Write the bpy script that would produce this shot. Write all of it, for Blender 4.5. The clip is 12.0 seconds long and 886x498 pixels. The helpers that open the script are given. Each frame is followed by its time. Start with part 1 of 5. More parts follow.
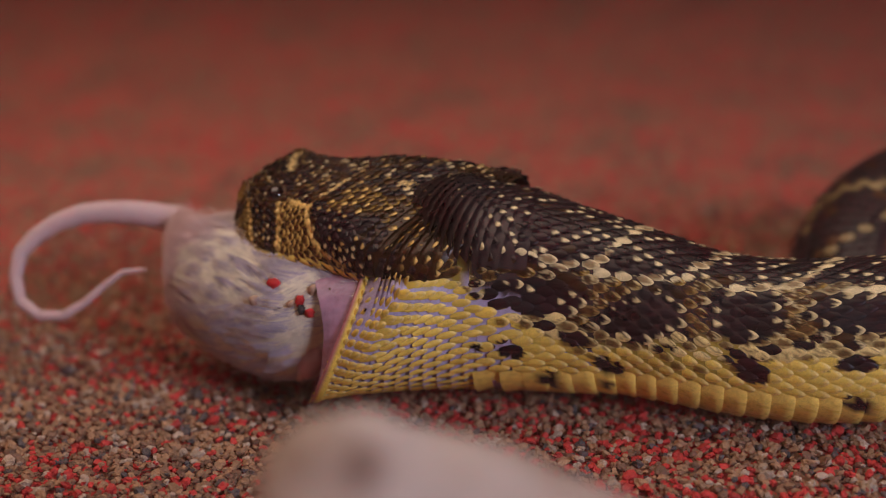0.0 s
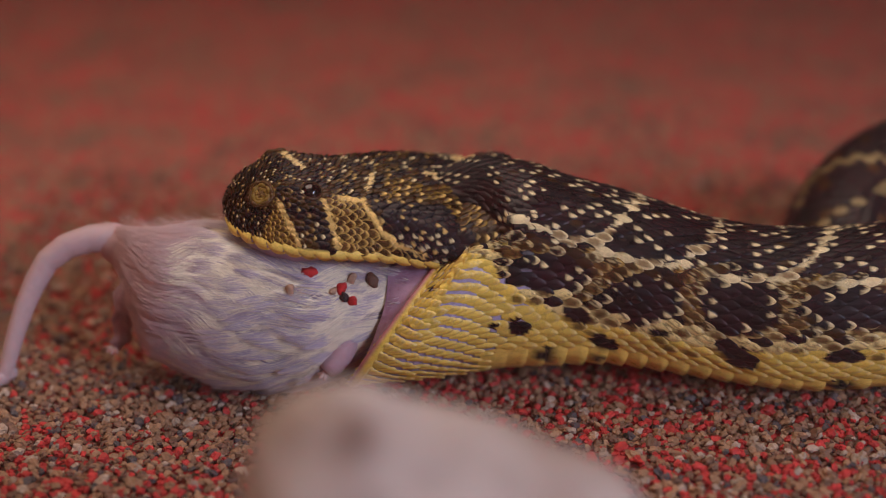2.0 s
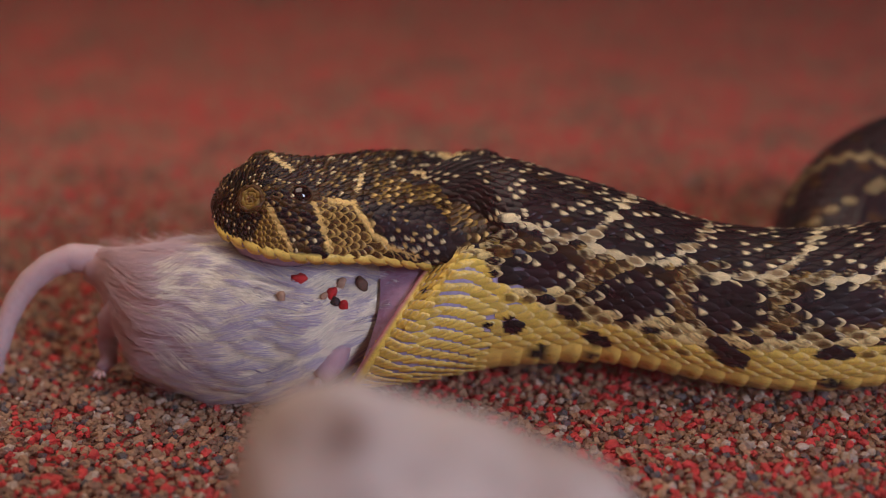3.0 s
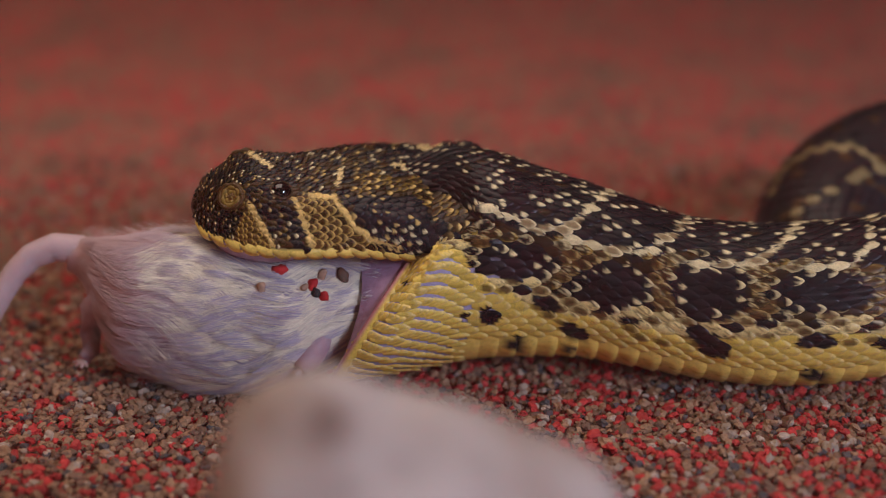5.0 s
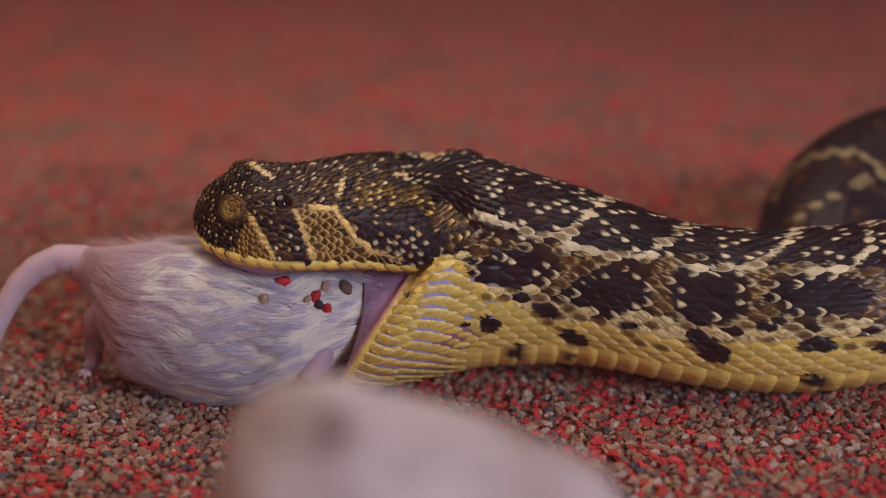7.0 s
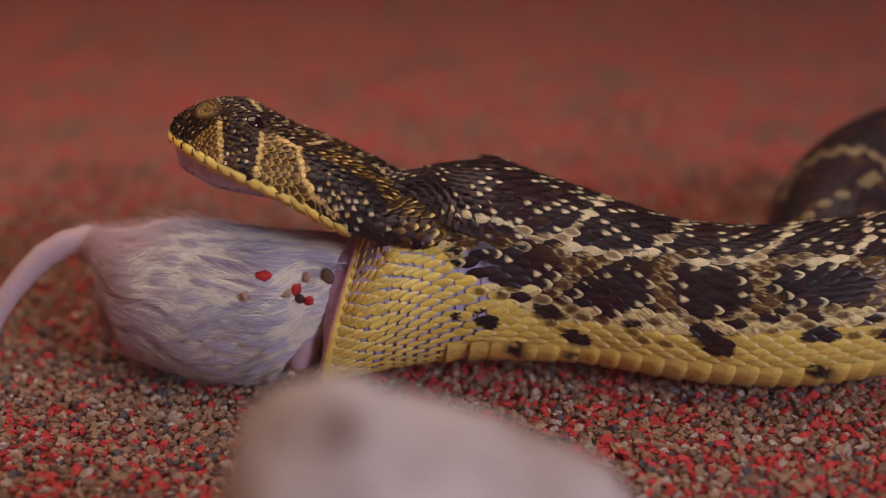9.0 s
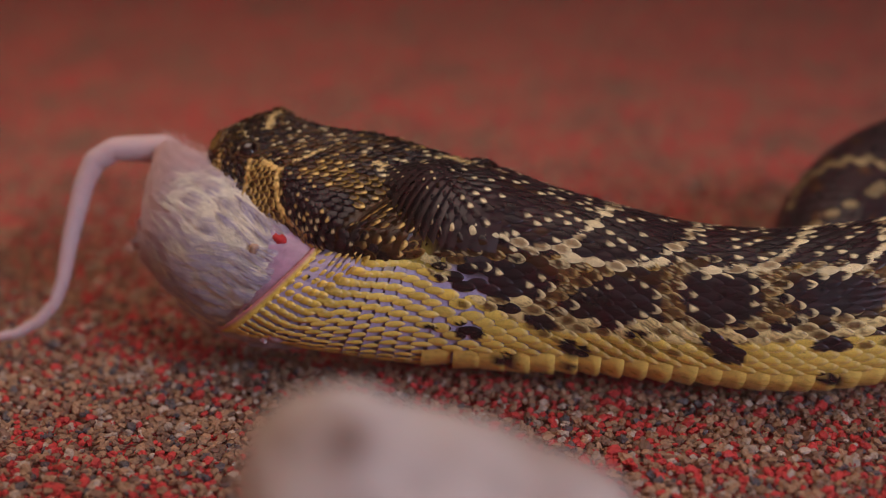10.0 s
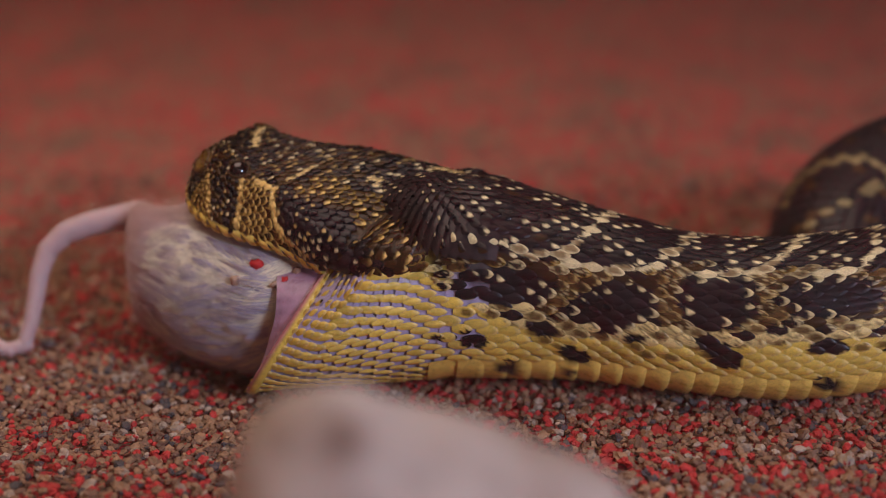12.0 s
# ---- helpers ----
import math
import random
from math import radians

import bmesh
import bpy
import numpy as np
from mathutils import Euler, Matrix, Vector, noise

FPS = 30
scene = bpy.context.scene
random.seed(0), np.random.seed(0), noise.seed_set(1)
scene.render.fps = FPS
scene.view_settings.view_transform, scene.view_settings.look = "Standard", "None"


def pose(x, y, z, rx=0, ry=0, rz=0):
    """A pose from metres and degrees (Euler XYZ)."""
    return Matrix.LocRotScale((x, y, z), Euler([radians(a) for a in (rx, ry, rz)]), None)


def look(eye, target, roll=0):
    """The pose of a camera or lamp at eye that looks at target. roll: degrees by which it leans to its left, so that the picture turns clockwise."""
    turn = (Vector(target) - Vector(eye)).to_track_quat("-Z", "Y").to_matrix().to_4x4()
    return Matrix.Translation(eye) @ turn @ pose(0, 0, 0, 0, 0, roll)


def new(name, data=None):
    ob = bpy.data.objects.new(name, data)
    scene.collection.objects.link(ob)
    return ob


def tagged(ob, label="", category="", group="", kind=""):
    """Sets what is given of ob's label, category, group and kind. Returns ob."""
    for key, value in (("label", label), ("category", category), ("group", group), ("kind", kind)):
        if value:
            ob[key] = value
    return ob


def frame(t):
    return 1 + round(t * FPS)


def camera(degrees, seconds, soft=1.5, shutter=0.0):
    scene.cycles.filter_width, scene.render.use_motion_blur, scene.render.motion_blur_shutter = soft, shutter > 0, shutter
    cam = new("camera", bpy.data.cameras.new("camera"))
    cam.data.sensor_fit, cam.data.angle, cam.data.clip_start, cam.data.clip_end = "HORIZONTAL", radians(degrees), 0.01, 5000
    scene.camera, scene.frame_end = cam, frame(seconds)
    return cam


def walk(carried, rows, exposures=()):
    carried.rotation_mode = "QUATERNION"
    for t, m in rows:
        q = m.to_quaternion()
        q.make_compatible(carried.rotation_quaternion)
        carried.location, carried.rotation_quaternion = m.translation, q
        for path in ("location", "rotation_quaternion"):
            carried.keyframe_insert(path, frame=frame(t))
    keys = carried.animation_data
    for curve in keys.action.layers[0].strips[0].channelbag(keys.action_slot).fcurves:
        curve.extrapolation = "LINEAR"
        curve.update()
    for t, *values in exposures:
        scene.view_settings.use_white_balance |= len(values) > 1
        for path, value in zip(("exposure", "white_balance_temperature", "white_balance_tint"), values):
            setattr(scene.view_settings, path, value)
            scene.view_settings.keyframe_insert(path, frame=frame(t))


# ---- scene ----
# Terrarium floor of red and brown gravel: a puff adder swallows a white mouse.
# Drawing grid: squares of 0.12755 mm on a plane that leans back by 20 degrees through
# (0, 0, 30 mm); x to the right, y down, d in millimetres towards the front.
G = 0.00012755
REACH = 349.0
EX = np.array([1.0, 0.0, 0.0])
EV = np.array([0.0, math.sin(radians(20)), math.cos(radians(20))])
ED = np.array([0.0, -math.cos(radians(20)), math.sin(radians(20))])
ORG = np.array([0.0, 0.0, 0.03])


def at(x, y, d=0.0):
    """The place of a grid point, d millimetres in front of the plane."""
    x, y, d = np.asarray(x, float), np.asarray(y, float), np.asarray(d, float)
    s = (1 - d / REACH)[..., None] * G
    return ORG + EX * (x - 784)[..., None] * s + EV * (441 - y)[..., None] * s + ED * (d / 1000)[..., None]


def elevation(p):
    """The grid x and y of places, seen from the front."""
    q = np.asarray(p) - ORG
    s = (1 - q @ ED * 1000 / REACH) * G
    return 784 + q @ EX / s, 441 - q @ EV / s


# ---- camera ----
cam = camera(32.0, 12.0, 0.95)
cam.data.dof.use_dof = True
cam.data.dof.focus_distance = 0.331
cam.data.dof.aperture_fstop = 6.3
STAND = pose(0, -0.3277, 0.14928, 70, 0, 0)
walk(cam, [(t, STAND @ pose(0, 0, 0, a, b, c)) for t, a, b, c in (
    (0, 1.432, 1.313, -0.497),
    (0.5, 1.488, 1.384, -0.485),
    (1, 1.075, 1.674, -0.330),
    (1.5, 0.694, 1.519, -0.292),
    (2, 0.374, 1.058, -0.188),
    (2.5, 0.368, 0.860, 0.009),
    (4.5, -0.108, 0.364, -0.325),
    (5, -0.096, 0.087, -0.017),
    (5.5, 0.000, 0.000, 0.000),
    (6, -0.074, -0.228, -0.116),
    (6.5, -0.097, -0.146, -0.022),
    (7, 0.160, 0.187, -0.221),
    (7.2, 0.190, 0.416, -0.288),
    (9, 0.109, 0.500, -0.262),
    (9.5, 0.229, 0.604, -0.295),
    (10, 0.505, 0.770, -0.368),
    (10.5, 0.591, 0.849, -0.507),
    (11, 0.526, 0.637, -0.396),
    (11.5, 0.400, 0.591, -0.477),
    (12, 0.463, 0.574, -0.433),
)], exposures=[
    (0, -0.05, 6590, 21), (2.5, 0.0, 6240, 20), (4.5, 0.0, 6040, 17), (5.5, 0.0, 6040, 17), (6.0, 0.1, 6390, 18), (6.5, 0.03, 6090, 18), (7, 0.08, 5890, 21), (9, -0.03, 6190, 20), (9.5, 0.07, 6240, 21), (10, -0.05, 6290, 21), (12, -0.03, 6240, 20)
])

# ---- light ----
world = bpy.data.worlds.new("room")
scene.world = world
world.use_nodes = True
world.node_tree.nodes["Background"].inputs[0].default_value = (0.9, 0.66, 0.55, 1)
world.node_tree.nodes["Background"].inputs[1].default_value = 0.08


def area(name, m, size, power, colour):
    data = bpy.data.lights.new(name, "AREA")
    data.shape, data.size, data.size_y = "RECTANGLE", *size
    data.energy, data.color = power, colour
    ob = new(name, data)
    ob.matrix_world = m
    return ob


area("heat_lamp_light", look((-0.17, 0.08, 0.545), (-0.17, 0.081, 0)), (0.50, 0.50), 2.05, (1.0, 0.78, 0.60))
area("window_light", look((0.775, -0.80, 0.52), (0.0, -0.35, 0.2)), (0.48, 0.40), 14.5, (0.74, 0.80, 1.0))

# ---- materials ----


def material(name, rough=0.5, metal=0.0, spec=0.5):
    m = bpy.data.materials.new(name)
    m.use_nodes = True
    b = m.node_tree.nodes["Principled BSDF"]
    b.inputs["Roughness"].default_value = rough
    b.inputs["Metallic"].default_value = metal
    b.inputs["Specular IOR Level"].default_value = spec
    return m, m.node_tree, b


def node(tree, kind, **sets):
    n = tree.nodes.new(kind)
    for key, value in sets.items():
        n.inputs[key].default_value = value
    return n


def mix(tree, kind, factor, a, b):
    n = tree.nodes.new("ShaderNodeMix")
    n.data_type, n.blend_type = "RGBA", kind
    for socket, value in ((n.inputs[0], factor), (n.inputs[6], a), (n.inputs[7], b)):
        if isinstance(value, (int, float)):
            socket.default_value = value
        elif isinstance(value, tuple):
            socket.default_value = (*value, 1)
        else:
            tree.links.new(value, socket)
    return n.outputs[2]


def ramp(tree, source, *stops):
    n = tree.nodes.new("ShaderNodeValToRGB")
    tree.links.new(source, n.inputs[0])
    e = n.color_ramp.elements
    while len(e) < len(stops):
        e.new(0.5)
    for k, (place, c) in zip(e, stops):
        k.position, k.color = place, (*c, 1)
    return n.outputs[0]


def grain_noise(tree, scale, detail=4.0, rough=0.6):
    c = tree.nodes.new("ShaderNodeTexCoord")
    n = node(tree, "ShaderNodeTexNoise", Scale=scale, Detail=detail, Roughness=rough)
    tree.links.new(c.outputs["Object"], n.inputs["Vector"])
    return n.outputs[0]


def bump(tree, b, height, strength, distance):
    n = node(tree, "ShaderNodeBump", Strength=strength, Distance=distance)
    tree.links.new(height, n.inputs["Height"])
    tree.links.new(n.outputs[0], b.inputs["Normal"])


def toned(name, rough, spec, fine, coarse, depth, amount=0.35, sub=0.0, sub_colour=(1, 0.3, 0.2)):
    """A skin or stone whose colour comes from the mesh's tone, with grain and blotches."""
    m, tree, b = material(name, rough, 0, spec)
    a = tree.nodes.new("ShaderNodeAttribute")
    a.attribute_name = "tone"
    f, c = grain_noise(tree, fine), grain_noise(tree, coarse, 3)
    col = mix(tree, "MULTIPLY", amount, a.outputs["Color"], ramp(tree, f, (0.3, (0.45, 0.42, 0.4)), (0.7, (1.25, 1.2, 1.15))))
    col = mix(tree, "MULTIPLY", amount * 0.8, col, ramp(tree, c, (0.35, (0.6, 0.56, 0.52)), (0.65, (1.12, 1.1, 1.06))))
    tree.links.new(col, b.inputs["Base Color"])
    bump(tree, b, f, 0.35, depth)
    r = ramp(tree, c, (0.3, (rough * 0.8,) * 3), (0.7, (min(1, rough * 1.3),) * 3))
    tree.links.new(r, b.inputs["Roughness"])
    if sub:
        b.inputs["Subsurface Weight"].default_value = sub
        b.inputs["Subsurface Radius"].default_value = sub_colour
        b.inputs["Subsurface Scale"].default_value = 0.002
    return m


def plain(name, colour, rough, spec=0.5, fine=900.0, coarse=120.0, depth=0.0002, amount=0.3):
    m, tree, b = material(name, rough, 0, spec)
    f, c = grain_noise(tree, fine), grain_noise(tree, coarse, 3)
    col = mix(tree, "MULTIPLY", amount, colour, ramp(tree, f, (0.3, (0.5, 0.5, 0.5)), (0.7, (1.2, 1.2, 1.2))))
    col = mix(tree, "MULTIPLY", amount, col, ramp(tree, c, (0.35, (0.6, 0.58, 0.55)), (0.65, (1.1, 1.1, 1.1))))
    tree.links.new(col, b.inputs["Base Color"])
    bump(tree, b, f, 0.3, depth)
    return m


SCALE_SKIN = toned("scaled_skin", 0.30, 0.25, 2400, 520, 0.00014, 0.42)
MEMBRANE = toned("moist_membrane", 0.28, 0.5, 500, 150, 0.0003, 0.45, 0.25, (1, 0.4, 0.35))
MOUSE_SKIN = toned("mouse_skin", 0.6, 0.3, 1500, 160, 0.00012, 0.25, 0.3, (1, 0.35, 0.25))
FUR = toned("mouse_fur", 0.55, 0.35, 600, 120, 0.0, 0.2)
GRAVEL = toned("gravel_grains", 0.62, 0.35, 1500, 420, 0.0001, 0.5)
EYE_GLOSS = plain("eye_gloss", (0.008, 0.005, 0.004), 0.05, 0.8, 600, 200, 0.0, 0.3)
WALL_PAINT = plain("brown_wall", (0.30, 0.17, 0.11), 0.8, 0.2, 60, 6, 0.001, 0.3)
ROOM_PAINT = plain("pale_room_wall", (0.70, 0.55, 0.50), 0.8, 0.2, 60, 6, 0.001, 0.15)
METAL = plain("lamp_housing", (0.3, 0.3, 0.3), 0.4, 0.5, 300, 20, 0.0, 0.2)


def gravel_bed():
    """The bed under and far beyond the loose grains: grain-sized cells of red, tan and dark stone."""
    m, tree, b = material("gravel_bed", 0.75, 0, 0.25)
    c = tree.nodes.new("ShaderNodeTexCoord")
    v = node(tree, "ShaderNodeTexVoronoi", Scale=480.0)
    tree.links.new(c.outputs["Object"], v.inputs["Vector"])
    s = tree.nodes.new("ShaderNodeSeparateColor")
    tree.links.new(v.outputs["Color"], s.inputs[0])
    big = grain_noise(tree, 26.0, 4, 0.65)
    add = tree.nodes.new("ShaderNodeMath")
    add.operation, add.use_clamp = "MULTIPLY_ADD", True
    tree.links.new(big, add.inputs[0])
    add.inputs[1].default_value = 1.5
    off = tree.nodes.new("ShaderNodeMath")
    off.operation = "SUBTRACT"
    tree.links.new(s.outputs[0], off.inputs[0])
    off.inputs[1].default_value = 0.75
    tree.links.new(off.outputs[0], add.inputs[2])
    col = ramp(tree, add.outputs[0], (0.0, (0.08, 0.06, 0.05)), (0.2, (0.26, 0.16, 0.10)), (0.45, (0.42, 0.25, 0.15)),
               (0.56, (0.24, 0.14, 0.10)), (0.64, (0.50, 0.07, 0.055)), (1.0, (0.60, 0.05, 0.05)))
    tree.links.new(col, b.inputs["Base Color"])
    bump(tree, b, v.outputs["Distance"], 0.6, -0.0012)
    return m


def pale_stone():
    m, tree, b = material("pale_stone", 0.7, 0, 0.3)
    c = grain_noise(tree, 38.0, 2.0, 0.5)
    f = grain_noise(tree, 700.0)
    col = ramp(tree, c, (0.0, (0.72, 0.64, 0.57)), (0.46, (0.62, 0.53, 0.46)), (0.66, (0.40, 0.30, 0.24)))
    place = tree.nodes.new("ShaderNodeTexCoord")
    for x, y, z, r, deep in ((0.0036, -0.0068, -0.0033, 0.0028, 0.95), (0.0034, -0.0085, -0.005, 0.0022, 0.6), (0.012, -0.0105, -0.0079, 0.003, 0.3), (0.0216, -0.0073, -0.0096, 0.003, 0.35), (0.0055, -0.0137, -0.0093, 0.002, 0.4)):
        d = tree.nodes.new("ShaderNodeVectorMath")
        d.operation = "DISTANCE"
        tree.links.new(place.outputs["Object"], d.inputs[0])
        d.inputs[1].default_value = (x, y, z)
        k = ramp(tree, d.outputs["Value"], (0.0, (deep,) * 3), (r * 0.5, (deep,) * 3), (r * 1.25, (0, 0, 0)))
        col = mix(tree, "MIX", k, col, (0.15, 0.085, 0.06))
    col = mix(tree, "MULTIPLY", 0.25, col, ramp(tree, f, (0.3, (0.6, 0.6, 0.6)), (0.7, (1.1, 1.1, 1.1))))
    tree.links.new(col, b.inputs["Base Color"])
    bump(tree, b, f, 0.4, 0.0004)
    return m


# ---- mesh helpers ----


def mesh_of(name, verts, faces, mat, tones=None, smooth=True):
    me = bpy.data.meshes.new(name)
    me.from_pydata([tuple(v) for v in verts], [], [tuple(f) for f in faces])
    if tones is not None:
        a = me.attributes.new("tone", "FLOAT_COLOR", "POINT")
        t = np.ones((len(verts), 4), np.float32)
        t[:, :3] = tones
        a.data.foreach_set("color", t.ravel())
    me.materials.append(mat)
    if smooth:
        me.polygons.foreach_set("use_smooth", [True] * len(me.polygons))
    me.update()
    return me


def part(name, me, parent, origin=None, label=""):
    """One mesh as a part of a thing. origin: where the part's own origin stands in its parent's space."""
    ob = new(name, me)
    ob.parent = parent
    if origin is not None:
        ob.location = origin
    if label:
        ob["label"] = label
    return ob


def thing(name, label, category, origin=(0, 0, 0), me=None, kind="", group=""):
    ob = new(name, me)
    ob.location = origin
    return tagged(ob, label, category, group, kind)


class Pile:
    """Gathers vertices, faces and tones of one mesh."""

    def __init__(self):
        self.v, self.f, self.t, self.n = [], [], [], 0

    def add(self, v, f, t):
        v = np.asarray(v, float).reshape(-1, 3)
        t = np.broadcast_to(np.asarray(t, float), v.shape)
        self.v.append(v)
        self.t.append(t)
        self.f += [tuple(i + self.n for i in face) for face in f]
        self.n += len(v)

    def mesh(self, name, mat, origin=(0, 0, 0), smooth=True):
        return mesh_of(name, np.concatenate(self.v) - np.asarray(origin), self.f, mat, np.concatenate(self.t), smooth)


def sheet(rows, cols, closed=False):
    """Faces of a grid of rows x cols vertices."""
    last = cols if closed else cols - 1
    return [(r * cols + c, r * cols + (c + 1) % cols, (r + 1) * cols + (c + 1) % cols, (r + 1) * cols + c)
            for r in range(rows - 1) for c in range(last)]


SLOPES = {}


def smooth_curve(keys, x):
    """A smooth curve through rows of (x, values...), with level-headed slopes."""
    keys = np.asarray(keys, float)
    mark = keys.tobytes()
    if mark not in SLOPES:
        SLOPES[mark] = np.gradient(keys[:, 1:], keys[:, 0], axis=0)
    kx, ky, slope = keys[:, 0], keys[:, 1:], SLOPES[mark]
    x = np.clip(np.asarray(x, float), kx[0], kx[-1])
    i = np.clip(np.searchsorted(kx, x) - 1, 0, len(kx) - 2)
    h = kx[i + 1] - kx[i]
    u = ((x - kx[i]) / h)[..., None]
    h = h[..., None]
    return ((2 * u**3 - 3 * u**2 + 1) * ky[i] + (u**3 - 2 * u**2 + u) * h * slope[i]
            + (-2 * u**3 + 3 * u**2) * ky[i + 1] + (u**3 - u**2) * h * slope[i + 1])


def tube_along(points, radii, sides=10, tone=(1, 1, 1)):
    """A round tube through points."""
    points = np.asarray(points, float)
    radii = np.asarray(radii, float)
    tan = np.gradient(points, axis=0)
    tan /= np.linalg.norm(tan, axis=1)[:, None]
    side = np.cross(tan, np.array([0.31, 0.2, 0.93]))
    side /= np.linalg.norm(side, axis=1)[:, None]
    third = np.cross(tan, side)
    a = np.linspace(0, 2 * math.pi, sides, endpoint=False)
    v = points[:, None] + radii[:, None, None] * (np.cos(a)[None, :, None] * side[:, None] + np.sin(a)[None, :, None] * third[:, None])
    n = len(points)
    f = sheet(n, sides, True)
    f += [tuple(range(sides))[::-1], tuple(range((n - 1) * sides, n * sides))]
    return v.reshape(-1, 3), f, np.broadcast_to(np.asarray(tone, float), (n * sides, 3))


def blob(subdiv, seed, rough, squash=(1, 1, 1)):
    bm = bmesh.new()
    bmesh.ops.create_icosphere(bm, subdivisions=subdiv, radius=1)
    v = np.array([p.co[:] for p in bm.verts])
    f = [[p.index for p in q.verts] for q in bm.faces]
    bm.free()
    off = Vector((seed * 7.3, seed * 3.1, seed * 5.7))
    k = np.array([1 + rough * noise.noise(Vector(p) * 1.3 + off) + rough * 0.4 * noise.noise(Vector(p) * 3.1 + off) for p in v])
    return v * k[:, None] * np.asarray(squash), f


# ---- colours of the snake's scales ----
BLACK = np.array((0.013, 0.011, 0.013))
BROWN = np.array((0.098, 0.050, 0.014))
OCHRE = np.array((0.46, 0.29, 0.055))
CREAM = np.array((0.95, 0.82, 0.45))
YELLOW = np.array((0.94, 0.69, 0.12))
LAVENDER = np.array((0.52, 0.46, 0.66))


def near_lines(x, y, *lines):
    """Distance of points from the nearest of some polylines."""
    best = np.full(np.shape(x), 1e9)
    for line in lines:
        for (ax, ay), (bx, by) in zip(line, line[1:]):
            l2 = (bx - ax) ** 2 + (by - ay) ** 2
            u = np.clip(((x - ax) * (bx - ax) + (y - ay) * (by - ay)) / l2, 0, 1)
            best = np.minimum(best, np.hypot(x - ax - u * (bx - ax), y - ay - u * (by - ay)))
    return best


def inside(x, y, patches):
    """How deep points lie in the nearest of some ellipses: below 1 is inside."""
    best = np.full(np.shape(x), 1e9)
    for cx, cy, rx, ry, *turn in patches:
        a = radians(turn[0]) if turn else 0.0
        c, s = math.cos(a), math.sin(a)
        u, v = (x - cx) * c + (y - cy) * s, -(x - cx) * s + (y - cy) * c
        best = np.minimum(best, np.hypot(u / rx, v / ry))
    return best


def ease(a, b, x):
    u = np.clip((x - a) / (b - a), 0, 1)
    return u * u * (3 - 2 * u)


CHEVRONS = (((838, 372), (880, 378), (945, 412), (1000, 405), (1022, 388), (1045, 365), (1070, 338)),
            ((1005, 432), (1060, 442), (1130, 451), (1165, 432), (1190, 412), (1208, 392)),
            ((1218, 472), (1320, 471), (1350, 452), (1385, 425), (1402, 403)),
            ((1425, 474), (1500, 473), (1535, 440), (1530, 385)))
SADDLES = ((1170, 510, 26, 62), (1345, 520, 26, 66), (1000, 500, 20, 55), (1545, 515, 24, 60), (845, 470, 12, 60))
SPOTS = ((860, 563, 20, 15, 20), (908, 612, 17, 15, 0), (816, 569, 8, 9, 0), (960, 542, 28, 13, 25), (1010, 592, 30, 13, 35),
         (1228, 592, 22, 15, 20), (1258, 618, 30, 22, 30), (1440, 606, 40, 14, 0), (1432, 668, 24, 13, 0), (1110, 572, 18, 8, 10),
         (1000, 622, 16, 9, 0), (712, 506, 8, 4, -40), (1345, 575, 20, 9, 0), (1560, 612, 20, 10, 0))
FLANKS = ((900, 470, 75, 32), (1075, 515, 72, 48), (1250, 515, 68, 50), (1450, 520, 85, 36), (1640, 520, 70, 40))


def laid(col, mask, other):
    """Colours with another laid over them where the mask says so."""
    k = np.asarray(mask, float)[:, None]
    return col * (1 - k) + np.broadcast_to(other, col.shape) * k


